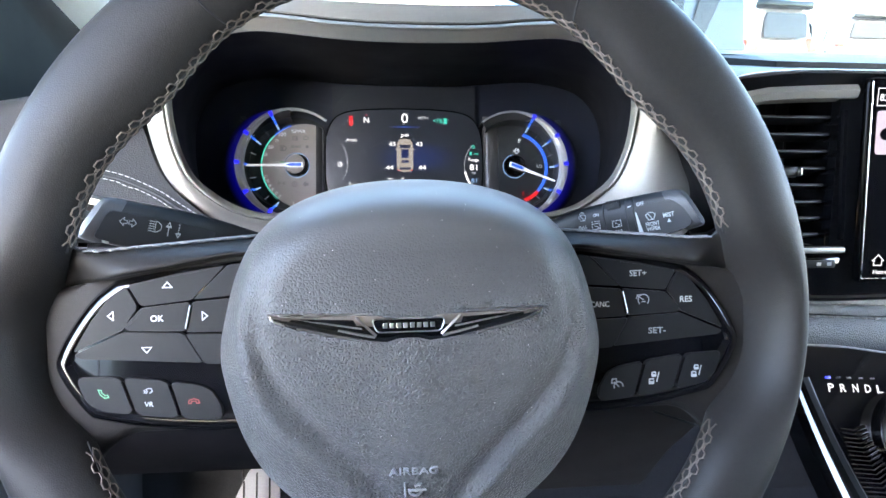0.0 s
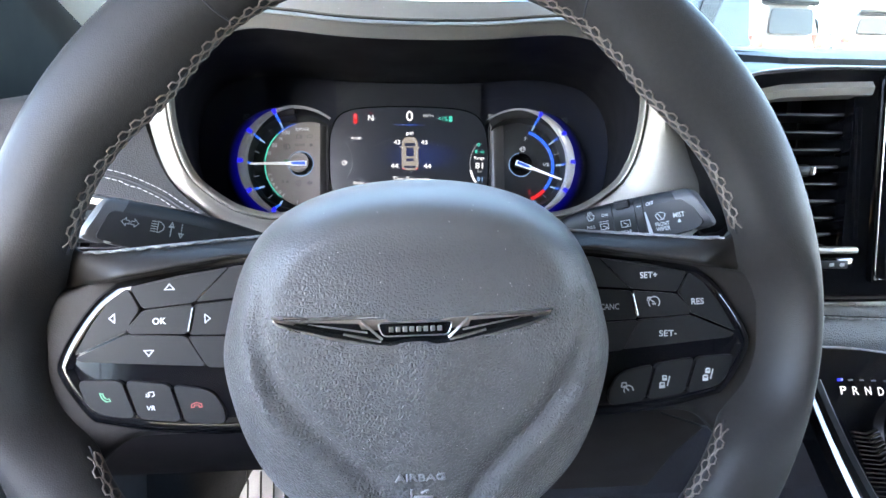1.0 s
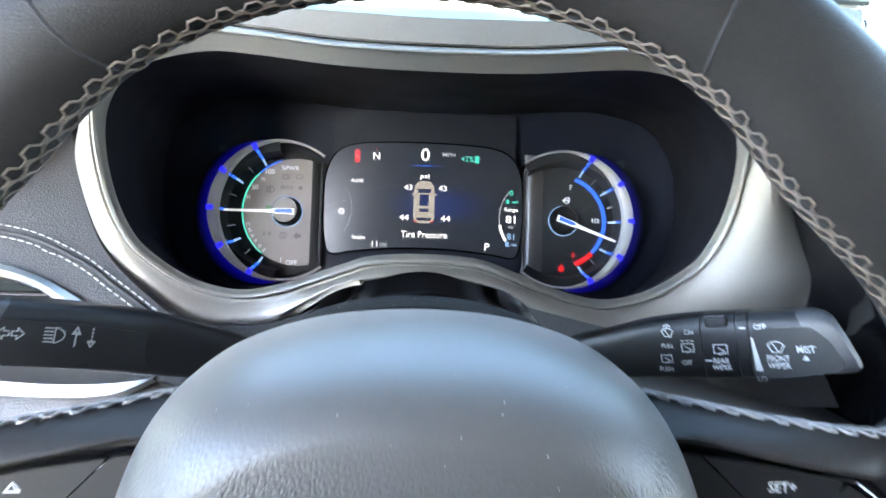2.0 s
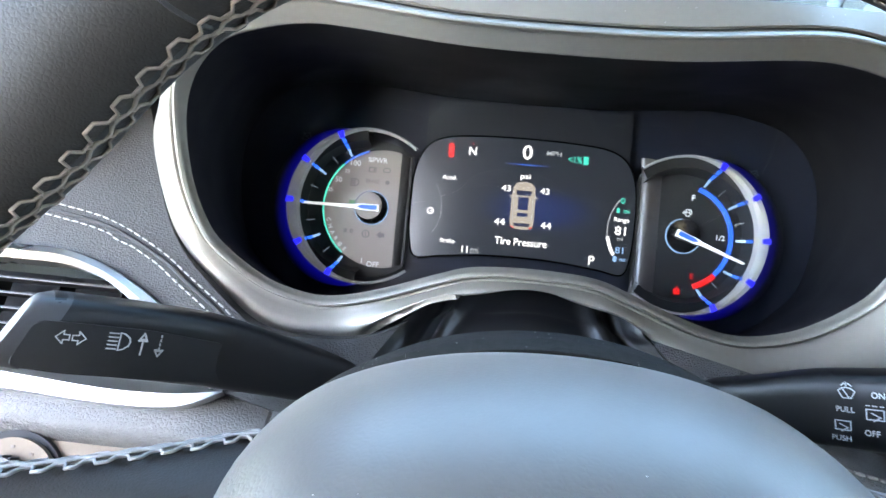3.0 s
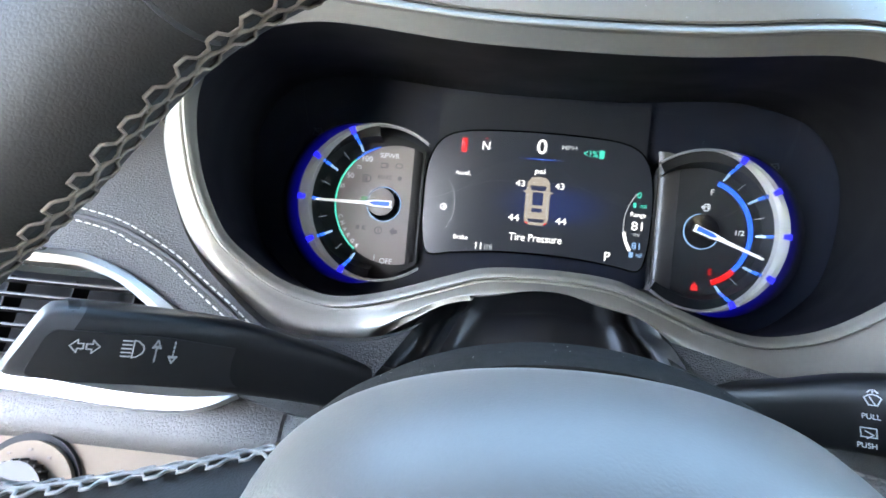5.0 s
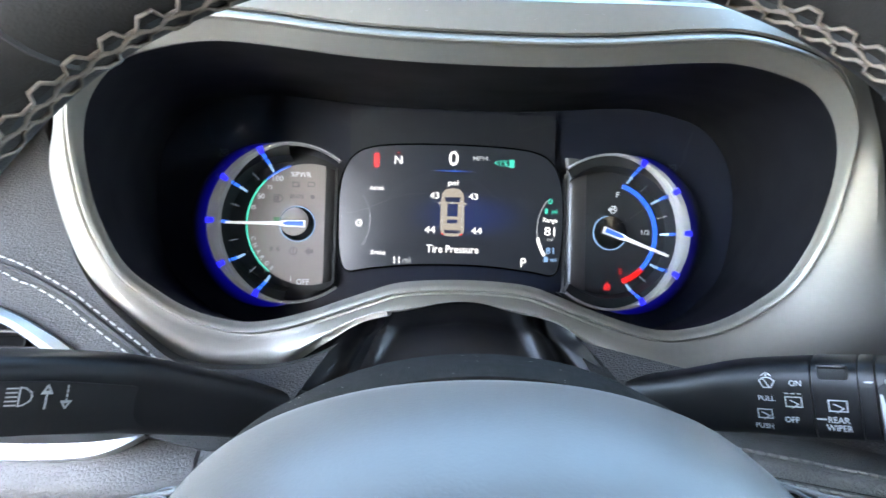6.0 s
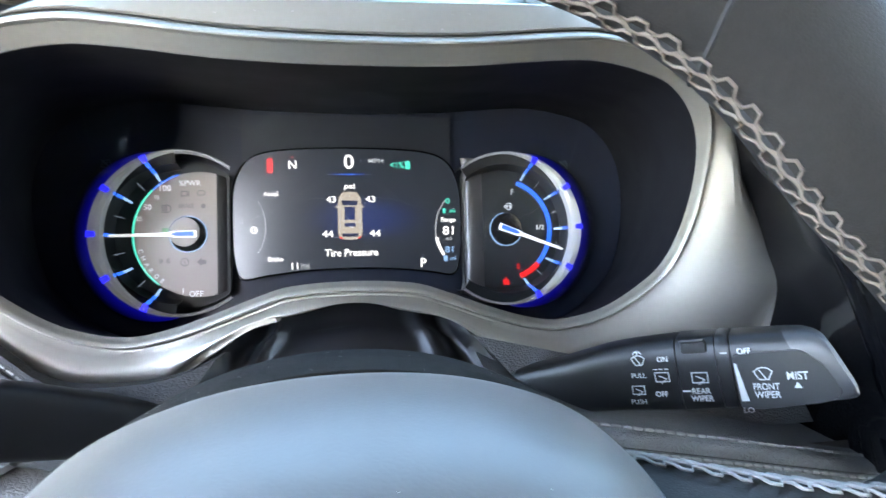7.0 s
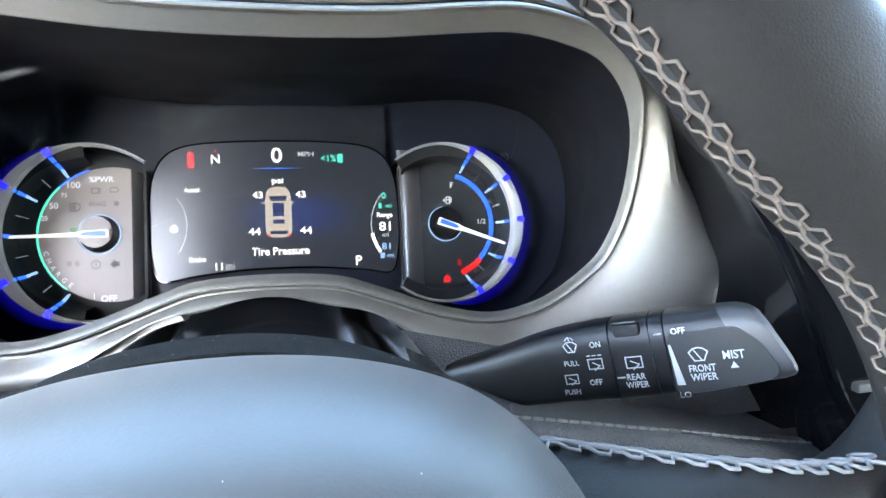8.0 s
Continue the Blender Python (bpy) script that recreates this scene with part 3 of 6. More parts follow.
for side in (-1, 1):
    part("spoke", loft([[Vector((side * u, v, w)) for v, w in spoke_ring(u)] for u in [0.045 + 0.0047 * i for i in range(28)]], ring=True, caps=True), M_RIM, wheel, "black leather spoke", 60)
    edge = [(p.x, p.y) for p in spline([(x, y, 0) for x, y in HOUSING[1:-1]], 6)]
    shell = []
    for inward, z in ((0, -0.002), (0.0002, 0.0058), (0.0010, 0.0080), (0.0024, 0.0098), (0.0044, 0.0109), (0.0064, 0.0112), (0.0078, 0.0108), (0.0088, 0.0100), (0.0094, 0.0098)):
        z += SUNK
        row = []
        for i, (x, y) in enumerate(edge):
            a, b = edge[max(0, i - 1)], edge[min(len(edge) - 1, i + 1)]
            d = Vector((b[0] - a[0], b[1] - a[1], 0)).normalized()
            row.append(Vector((side * (x + d.y * inward), y - d.x * inward, z)))
        shell.append([Vector((side * 0.060, row[0].y, z))] + row + [Vector((side * 0.060, row[-1].y, z))])
    shell.append([Vector((p.x, p.y * 0.5 - 0.006, 0.0097 + SUNK)) for p in shell[-1]])
    shell.append([Vector((p.x, -0.012, 0.0097 + SUNK)) for p in shell[-1]])
    house = part("switch_housing", loft(shell), M_GLOSS, wheel, "piano-black switch housing with bright edge")
    for key, poly in BUTTONS.items():
        # keys sit in the housing with a dark gap round each
        cx, cy = sum(p[0] for p in poly) / len(poly), sum(p[1] for p in poly) / len(poly)
        if "low" in key:
            poly = [(cx + (x - cx) * 1.01, cy + (y - cy) * 1.01) for x, y in poly]
        o = part("button", prism(mirrored(rounded(poly, 0.0030 if "low" in key else 0.0011, 4), side), KZ - 0.0040, KZ - 0.0002, 0.0007, 2), M_BUTTON, house)
        x = cx * side
        z = KZ
        if side < 0:
            if key == "up":
                strokes("symbol", ARROW, 0.0005, z, M_WHITE, o, -0.1150, 0.0169, 0.0021)
            elif key == "down":
                strokes("symbol", ARROW, 0.0005, z, M_WHITE, o, -0.1251, -0.0132, 0.0021, 180)
            elif key == "outer":
                strokes("symbol", ARROW, 0.0005, z, M_WHITE, o, -0.1407, 0.0032, 0.0020, 90)
            elif key == "inner":
                strokes("symbol", ARROW, 0.0005, z, M_WHITE, o, -0.0985, 0.0019, 0.0020, -90)
            elif key == "middle":
                lettering("lettering", "OK", 0.0030, -0.1200, 0.0014, z, M_WHITE, o)
            elif key == "low_outer":
                strokes("symbol", [[(-1, 0.8), (-0.6, -0.2), (0.2, -0.9), (1, -0.8), (0.8, -0.3), (0.3, -0.4), (-0.3, 0.2), (-0.4, 0.7), (-1, 0.8)]], 0.0005, z, surface("green_print", (0.08, 0.25, 0.13), 0.6), o, -0.1450, -0.0328, 0.0023)
            elif key == "low_middle":
                strokes("symbol", [[(-0.4, 0.9), (0.5, 1.0), (0.7, 0.3), (0.2, 0.0)], [(-1, 0.6), (-0.7, 0.3), (-1, 0.0)], [(-0.6, 0.8), (-0.3, 0.3), (-0.6, -0.1)]], 0.0004, z, M_WHITE, o, -0.1248, -0.0334, 0.0022)
                lettering("lettering", "VR", 0.0023, -0.1249, -0.0387, z, M_WHITE, o)
            elif key == "low_inner":
                strokes("symbol", [[(-1, -0.4), (-0.9, 0.2), (0, 0.5), (0.9, 0.2), (1, -0.4), (0.5, -0.4), (0.4, 0), (-0.4, 0), (-0.5, -0.4), (-1, -0.4)]], 0.0005, z, surface("red_print", (0.28, 0.05, 0.04), 0.6), o, -0.1046, -0.0382, 0.0024)
        else:
            if key == "up":
                lettering("lettering", "SET+", 0.0031, 0.1130, 0.0161, z, M_WHITE, o, 0.0088)
            elif key == "down":
                lettering("lettering", "SET-", 0.0031, 0.1226, -0.0131, z, M_WHITE, o, 0.0092)
            elif key == "outer":
                lettering("lettering", "RES", 0.0031, 0.1381, 0.0023, z, M_WHITE, o, 0.0064)
            elif key == "inner":
                lettering("lettering", "CANC", 0.0030, 0.0930, 0.0010, z, M_WHITE, o, 0.0098)
            elif key == "middle":
                strokes("symbol", [arc_pts(0, 0, 1, -40, 220, 14), [(0, 0), (-1.1, 0.8)], [(-0.3, -0.3), (0.3, -0.3)], [(-1.3, 0.3), (-1.1, 0.9), (-0.5, 0.9)]], 0.0005, z, M_WHITE, o, 0.1157, 0.0025, 0.0028)
            else:
                if key == "low_inner":
                    strokes("symbol", [arc_pts(0.2, -0.4, 0.8, 0, 200, 10), [(0.2, -0.4), (-0.5, 0.3)], [(-1, 0.2), (-0.1, 0.2), (-0.2, 0.9), (-0.9, 0.9), (-1, 0.2)]], 0.0006, z, M_WHITE, o, 0.1014, -0.0395, 0.0029)
                elif key.startswith("low"):
                    # two cars seen from behind, one before the other, and a lane mark
                    sx, sy = (0.1202, -0.0372) if key == "low_middle" else (0.1427, -0.0345)
                    for a, b, w, h in ((-0.0009, -0.0017, 0.0030, 0.0030), (0.0004, 0.0018, 0.0026, 0.0026)):
                        part("symbol", prism(rounded([(sx + a - w / 2, sy + b - h / 2), (sx + a + w / 2, sy + b - h / 2), (sx + a + w * 0.42, sy + b + h / 2), (sx + a - w * 0.42, sy + b + h / 2)], 0.0004), z - 0.0003, z), M_WHITE, o)
                        part("symbol", box((sx + a, sy + b + h * 0.16, z), (w * 0.5, h * 0.24, 0.0004)), M_BUTTON, o)
                    strokes("symbol", [[(0.9, -1.0), (1.15, 0.0)], [(1.25, 0.3), (1.5, 1.2)]], 0.0006, z, M_WHITE, o, sx, sy, 0.0020)
    # small raised guides between keys
    for a, b in (((0.1047, 0.0070), (0.1070, -0.0038)), ((0.1365, -0.0275), (0.1322, -0.0405)), ((0.1154, -0.0302), (0.1114, -0.0440))):
        part("key_guide", tube([(a[0] * side, a[1], KZ - 0.0006), (b[0] * side, b[1], KZ - 0.0006)], 0.0010, 8), M_GLOSS, house)

# airbag cover: a shield-shaped cushion with a rolled edge
COVER = [(0.0, 0.0662), (0.0310, 0.0635), (0.0575, 0.0548), (0.0752, 0.0410), (0.0855, 0.0232), (0.0920, 0.0), (0.0945, -0.0160), (0.0925, -0.0320), (0.0862, -0.0540), (0.0775, -0.0716), (0.0652, -0.0860), (0.0478, -0.1000), (0.0300, -0.1115), (0.0150, -0.1165)]
ctrl = COVER + [(0.0, -0.1178)] + [(-x, y) for x, y in COVER[:0:-1]]
outline = spline([(x, y, 0) for x, y in ctrl], 8, closed=True)
CEN = Vector((0, -0.012, 0))


RIDGE = [(-0.110, 0.0), (-0.098, 0.004), (-0.080, 0.0170), (-0.061, 0.0330), (-0.0405, 0.0540), (-0.0245, 0.0670), (-0.004, 0.0725), (0.019, 0.0700), (0.048, 0.0600), (0.08, 0.05)]


def ridge_x(y):
    """Half width of the shield-shaped inner field at a height."""
    for a, b in zip(RIDGE, RIDGE[1:]):
        if y <= b[0]:
            return a[1] + (b[1] - a[1]) * max(0.0, (y - a[0]) / (b[0] - a[0]))
    return RIDGE[-1][1]


def cover_point(q, s):
    d = q - CEN
    p = CEN + d * s
    roll = max(0.0, (s - 0.70) / 0.30)
    w = 0.0310 - 0.0030 * min(s / 0.7, 1) ** 2 - 0.0560 * (1 - math.sqrt(max(0.0, 1 - roll ** 1.7)))
    low = 1 if d.y < 0.02 else max(0.0, 1 - (d.y - 0.02) / 0.04)
    beyond = (abs(p.x) - ridge_x(p.y)) * (0.75 if p.y < -0.02 else 1.0)
    w += (0.0018 * math.exp(-((beyond - 0.0040) / 0.0045) ** 2) - 0.0026 * math.exp(-((beyond + 0.0040) / 0.0045) ** 2)) * low
    w -= 0.20 * max(0.0, beyond - 0.004) * low * max(0.0, 1 - max(0.0, s - 0.75) / 0.25)
    if p.y < -0.008:
        w += 0.0024 * max(0.0, 1 - math.hypot(p.x, 0.0012) / 0.020) * min(1, (-0.008 - p.y) / 0.01)
    return Vector((p.x, p.y, w))


rings = [[cover_point(q, s) for q in outline] for s in [0.02 + 0.04 * i for i in range(8)] + [0.32 + 0.018 * i for i in range(18)] + [0.65, 0.67, 0.69, 0.705, 0.72, 0.735, 0.75, 0.77, 0.79, 0.81, 0.83, 0.855, 0.88, 0.905, 0.93, 0.95, 0.97, 0.985, 0.995, 1.0]]
for s, z in ((1.0, -0.031), (0.99, -0.0355), (0.95, -0.037)):
    rings.append([Vector(((CEN + (q - CEN) * s).x, (CEN + (q - CEN) * s).y, z)) for q in outline])
cover_bm = loft(rings, ring=True, caps=True)
cover = part("airbag_cover", cover_bm, M_PAD, wheel, "grained black airbag cushion", 60)
back_rows = []
for s, z in ((0.95, -0.036), (0.972, -0.042), (0.972, -0.054), (0.90, -0.064), (0.5, -0.066)):
    back_rows.append([Vector(((CEN + (q - CEN) * s).x, (CEN + (q - CEN) * s).y + (0.0040 * max(0.0, 1 - (q.x / 0.055) ** 2) if q.y > 0.03 else 0), z)) for q in outline])
back_cover = part("back_cover", loft(back_rows, ring=True, caps=True), M_BACK, wheel, "dusty grey-black plastic back shell")
# raised out of the cover itself; the paler colour paints in their highlights
emboss(lettering("lettering", "AIRBAG", 0.0030, -0.0034, -0.0624, 0.0308, surface("embossed_highlight", (0.16, 0.16, 0.16), 0.35), cover, 0.0210), 0.0016)
emboss(strokes("symbol", [[(-1, 0.6), (-1, -0.8)], [(-0.6, -0.2), (1.4, -0.2)], arc_pts(0.2, 0.0, 0.8, 200, 340, 8), [(0.9, 0.6), (0.2, 0.3)]], 0.0008, 0.0305, surface("embossed_mark_highlight", (0.16, 0.16, 0.16), 0.35), cover, -0.0036, -0.0700, 0.0036), 0.0016)

UPPER = [(0.0, 0.0040), (0.0095, 0.0033), (0.0125, 0.0046), (0.0300, 0.0048), (0.0450, 0.0051), (0.0585, 0.0056)]
LOWER = [(0.0, -0.0068), (0.0045, -0.0070), (0.0095, -0.0084), (0.0165, -0.0074), (0.0350, -0.0036), (0.0500, 0.0002), (0.0575, 0.0030), (0.0585, 0.0050)]


def along(table, x):
    """Height of an outline at x, straight between its corners."""
    for a, b in zip(table, table[1:]):
        if a[0] <= x <= b[0]:
            return a[1] + (b[1] - a[1]) * (x - a[0]) / (b[0] - a[0])
    return table[-1][1]


badge_rows = []
for i in range(-39, 40):
    x = 0.0015 * i
    lo, hi = along(LOWER, abs(x)), along(UPPER, abs(x))
    badge_rows.append([Vector((x, lo + (hi - lo) * t, 0.0285 + h)) for t, h in ((0, -0.002), (0, 0.0012), (0.06, 0.0022), (0.20, 0.0030), (0.50, 0.0036), (0.78, 0.0034), (0.90, 0.0026), (1.0, 0.0008), (1.0, -0.002))])
M_SMOKE = surface("smoked_chrome", (0.60, 0.56, 0.53), 0.10, metal=1.0, vary=0.05, wear=0.03)
emblem = part("emblem", loft(badge_rows, ring=True, caps=True), M_SMOKE, cover, "polished winged badge", 30)
emblem.matrix_local = Matrix.Translation((-0.0040, 0, 0)) @ Matrix.Diagonal((0.982, 1, 1, 1))
part("outline", tube([(p.x, p.y, 0.0300) for p in spline([(x, y, 0) for x, y in UPPER + LOWER[::-1][:-1]] + [(-x, y, 0) for x, y in LOWER] + [(-x, y, 0) for x, y in UPPER[::-1][:-1]], 3, closed=True)], 0.00055, 6, closed=True), M_BRIGHT, emblem, "bright outline")
for s in (-1, 1):
    part("rib", tube([(0.020 * s, -0.0012, 0.0322), (0.036 * s, 0.0016, 0.0321), (0.052 * s, 0.0042, 0.0312)], 0.0004, 6), M_BRIGHT, emblem, "bright rib along the wing")
    part("rib", tube([(0.0145 * s, -0.0052, 0.0320), (0.022 * s, -0.0036, 0.0321), (0.030 * s, -0.0016, 0.0320)], 0.0004, 6), M_BRIGHT, emblem, "bright rib along the wing")
    part("shoulder", tube([(0.0225 * s, 0.0036, 0.0318), (0.0190 * s, 0.0004, 0.0324), (0.0140 * s, -0.0044, 0.0318)], 0.0006, 6), M_BRIGHT, emblem)
    part("wing_groove", prism(mirrored([(0.0235, 0.0026), (0.047, 0.0038), (0.035, 0.0010), (0.0215, -0.0016)], s), 0.0310, 0.0322, 0.0002), M_GLOSS, emblem, "dark inlay between bright ribs")
plate_pts = rounded([(-0.0158, 0.0026), (0.0158, 0.0026), (0.0138, -0.0030), (-0.0138, -0.0030)], 0.002)
plate = part("plate", prism(plate_pts, 0.0316, 0.0326, 0.0003), M_GLOSS, emblem, "dark centre plate")
part("plate_edge", tube([(x, y, 0.0325) for x, y in plate_pts], 0.00032, 6, closed=True), M_BRIGHT, emblem)
for i in range(8):
    part("bar", box((0.0029 * (i - 3.5), -0.0002, 0.03270), (0.0019, 0.0021, 0.0003), 0.0001), M_BRIGHT, plate)

# stitched spoke tops
for side in (-1, 1):
    def spoke_at(s, t, side=side):
        u = 0.150 - s
        v, w = spoke_top(u)
        # the band lies over the rounded upper edge
        return Vector((u * side, v + 0.0012 - 0.16 * abs(t), w + 0.0022 + t))
    # the rim's own thread, painted in the paler seam colour for its stronger light
    stitch_band("spoke_stitching", spoke_at, 0.074, 0.0058, wheel, width=0.0036, r=0.00052, mat=M_SEAM)

# ---------------------------------------------------------------- instrument cluster
CLUSTER = frame_of((0, 0.45, 1.10), 25)
cluster = thing("instrument_cluster", CLUSTER, "lit instrument cluster with two blue-edged dials and a central screen", "instrument cluster")
part("backing", prism(rounded([(-0.230, -0.110), (0.230, -0.110), (0.230, 0.125), (-0.230, 0.125)], 0.03), -0.040, -0.030), M_CAVITY, cluster)
GX = 0.0975

def tick(parent, cx, ang, r0, r1, w, mat, z0, z1, name="tick"):
    """A tapered radial bar on the dial's conical edge."""
    a = radians(ang)
    d, n = Vector((math.cos(a), math.sin(a), 0)), Vector((-math.sin(a), math.cos(a), 0))
    bm = bmesh.new()
    q = []
    for r, z, k in ((r0, z0, 0.8), (r1, z1, 1.1)):
        for s in (-1, 1):
            for dz in (0, 0.0012):
                q.append(bm.verts.new(Vector((cx, 0, z + dz)) + d * r + n * s * w * k / 2))
    for f in ((0, 1, 3, 2), (4, 5, 7, 6), (0, 1, 5, 4), (2, 3, 7, 6), (0, 2, 6, 4), (1, 3, 7, 5)):
        bm.faces.new([q[i] for i in f])
    return part(name, bm, mat, parent)


M_HALO = glow("painted_halo", (0.010, 0.008, 0.85), 0.40, base=(0.012, 0.012, 0.02))
# blue glow on the plastic round each dial, painted as emission that fades outwards
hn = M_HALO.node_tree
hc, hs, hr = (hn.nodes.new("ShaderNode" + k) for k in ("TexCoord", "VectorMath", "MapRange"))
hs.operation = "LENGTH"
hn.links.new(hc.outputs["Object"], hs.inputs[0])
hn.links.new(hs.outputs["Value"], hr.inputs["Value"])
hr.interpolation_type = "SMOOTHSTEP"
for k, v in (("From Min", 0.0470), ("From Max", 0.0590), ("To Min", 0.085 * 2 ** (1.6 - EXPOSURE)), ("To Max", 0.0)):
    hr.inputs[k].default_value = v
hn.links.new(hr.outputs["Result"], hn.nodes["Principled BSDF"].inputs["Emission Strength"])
M_PLATE = surface("navy_black_gloss", (0.012, 0.0135, 0.022), 0.34, vary=0.0, spec=0.4, wear=0.0)
M_COWL = surface("cowl_reflection", (0.055, 0.050, 0.047), 0.34, vary=0.05, spec=0.5)
M_FACEEDGE = surface("face_edge", (0.022, 0.020, 0.019), 0.6, vary=0.06)
E_FAINTGREEN = glow("faint_green", (0.12, 0.6, 0.15), 0.11, base=(0.05, 0.10, 0.05))
# faint emission added to brighten the satin ring in its dark bowl
E_RING = glow("glow_ring", (0.80, 0.80, 0.88), 0.035, base=(0.26, 0.255, 0.245))
for side in (-1, 1):
    cx = GX * side
    name = "power_dial" if side < 0 else "fuel_dial"
    a0, a1 = (52, 308) if side < 0 else (-128, 128)
    dial = part(name, prism([(side * max(0.0716, side * x), y) for x, y in arc_pts(cx, 0, 0.0440, 0, 355, 71)], -0.0230, -0.0160), M_DIALBLACK, cluster, "black recessed dial bowl")
    b0, b1 = (92, 268) if side < 0 else (-128, 128)
    cone = loft([[Vector((cx + r * math.cos(radians(a)), r * math.sin(radians(a)), z)) for a in [b0 + (b1 - b0) * i / 72 for i in range(73)]] for r, z in ((0.0388, -0.0160), (0.0400, -0.0120), (0.0408, -0.0045), (0.0470, -0.0012), (0.0482, -0.0025), (0.0482, -0.0235))])
    part("bowl", cone, M_DIALBLACK, dial)
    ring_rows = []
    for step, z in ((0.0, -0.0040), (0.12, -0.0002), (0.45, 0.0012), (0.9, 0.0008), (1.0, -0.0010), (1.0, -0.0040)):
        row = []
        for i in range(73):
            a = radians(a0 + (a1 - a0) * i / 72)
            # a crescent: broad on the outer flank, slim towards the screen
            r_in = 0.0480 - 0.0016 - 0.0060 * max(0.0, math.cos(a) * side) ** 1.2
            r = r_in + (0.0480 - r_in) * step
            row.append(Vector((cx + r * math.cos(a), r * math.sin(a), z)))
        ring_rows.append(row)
    part("ring", loft(ring_rows), E_RING, dial, "satin crescent ring with faint added glow")
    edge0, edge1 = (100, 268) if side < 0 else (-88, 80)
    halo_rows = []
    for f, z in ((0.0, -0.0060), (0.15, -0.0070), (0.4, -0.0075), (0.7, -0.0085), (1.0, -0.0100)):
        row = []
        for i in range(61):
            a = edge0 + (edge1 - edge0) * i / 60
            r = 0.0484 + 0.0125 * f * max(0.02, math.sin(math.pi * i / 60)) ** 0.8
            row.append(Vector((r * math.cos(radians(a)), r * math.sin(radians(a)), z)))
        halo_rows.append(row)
    halo = part("edge_light", loft(halo_rows), M_HALO, dial, "deep blue glow on the dial's surround, painted as emission")
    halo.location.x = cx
    for i in range(9):
        ang = (180 if side < 0 else 0) + (i - 4) * 16.9
        if i % 2 == 0:
            tick(dial, cx, ang, 0.0345, 0.0388, 0.0015, E_PALE, -0.0150, -0.0110)
            tick(dial, cx, ang, 0.0384, 0.0430, 0.0021, E_BLUE, -0.0115, -0.0012, "tick_end")
            tick(dial, cx, ang, 0.0430, 0.0474, 0.0034, E_DEEP, 0.0012, 0.0016, "tick_cap")
        else:
            tick(dial, cx, ang, 0.0345, 0.0390, 0.0005, E_RED if side > 0 and i == 0 else E_MARK, -0.0150, -0.0120, "small_tick")
    tell = strokes("tell_tale", [[(-1, -0.6), (0.2, -0.8), (0.9, -0.1), (0.6, 0.8), (-0.5, 0.6), (-1, -0.6)], [(-0.9, 0.8), (0.9, -0.9)], [(-0.3, -0.1), (0.4, 0.3)]], 0.0005, -0.0231, M_FAINT, dial, cx + side * 0.0460, 0.0440, 0.0030)
    tell.data.name = "tell_tale"
    hub_z = -0.0105
    if side < 0:
        fx = cx + 0.0095
        face = [(min(x, -0.0785), y) for x, y in arc_pts(fx, 0, 0.0372, 38, 322, 60)]
        part("face", prism(face, -0.0160, -0.0128, 0.0005), E_FACE, dial, "warm grey metallic dial face")
        # the face rolls away into the gap beside the screen; a darker colour paints its shade
        half = math.sqrt(0.0372 ** 2 - (-0.0785 - fx) ** 2)
        roll_rows = [[Vector((x, half * f * g, z)) for f in (-1, -0.6, -0.2, 0.2, 0.6, 1)] for x, z, g in ((-0.0785, -0.0129, 1), (-0.0768, -0.0132, 0.985), (-0.0750, -0.0142, 0.965), (-0.0733, -0.0160, 0.945), (-0.0720, -0.0185, 0.93))]
        part("face_edge", loft(roll_rows), M_FACEEDGE, dial, "rolled edge of the dial face, darkened for shade", 80)
        part("power_block", box((-0.1052, 0.0026, -0.0126), (0.0080, 0.0026, 0.0002)), E_FAINTGREEN, dial, "faint green bar")
        part("arc", band(fx, 0, 0.0368, 0.0377, 135, 232, -0.0128, -0.0122), E_GREEN, dial, "thin green arc")
        part("arc", band(fx, 0, 0.0368, 0.0377, 108, 134, -0.0128, -0.0122), E_BLUE, dial, "thin blue arc")
        fz = -0.0126
        for s, h, x, y, t in (("100", 0.0036, -0.1073, 0.0276, 0), ("75", 0.0024, -0.1122, 0.0220, 0), ("50", 0.0034, -0.1172, 0.0164, 0), ("25", 0.0026, -0.1218, 0.0096, 0), ("%PWR", 0.0032, -0.0935, 0.0305, 0), ("OFF", 0.0034, -0.0905, -0.0352, 0)):
            lettering("lettering", s, h, x, y, fz, E_PRINT, dial, turn=t)
        for i, ch in enumerate("CHARGE"):
            a = 196 + i * 7.2
            lettering("lettering", ch, 0.0026, fx + 0.0345 * math.cos(radians(a)), 0.0345 * math.sin(radians(a)), fz, E_PRINT, dial, turn=a + 90)
        part("power_mark", box((-0.0978, -0.0335, fz), (0.0005, 0.0034, 0.0002)), M_WHITE, dial)
        BEAM = [[(-1, 0.8), (-0.2, 0.8)], [(-1, 0.4), (-0.2, 0.4)], [(-1, 0), (-0.2, 0)], [(-1, -0.4), (-0.2, -0.4)], [(-1, -0.8), (-0.2, -0.8)], [(0, 0.9), (0.4, 0.8), (0.9, 0.4), (1, 0), (0.9, -0.4), (0.4, -0.8), (0, -0.9), (0, 0.9)]]
        strokes("symbol", BEAM, 0.0006, fz, M_GHOST, dial, -0.1068, 0.0153, 0.0026)
        lettering("lettering", "BRAKE", 0.0026, -0.0956, 0.0169, fz, M_GHOST, dial, 0.0085)
        part("symbol", disc(-0.0861, 0.0168, 0.0014, fz - 0.0001, fz, n=20), M_GHOST, dial)
        CIRC = [arc_pts(0, 0, 1, 0, 360, 16), [(0, 0.5), (0, -0.1)], [(0, -0.4), (0, -0.5)]]
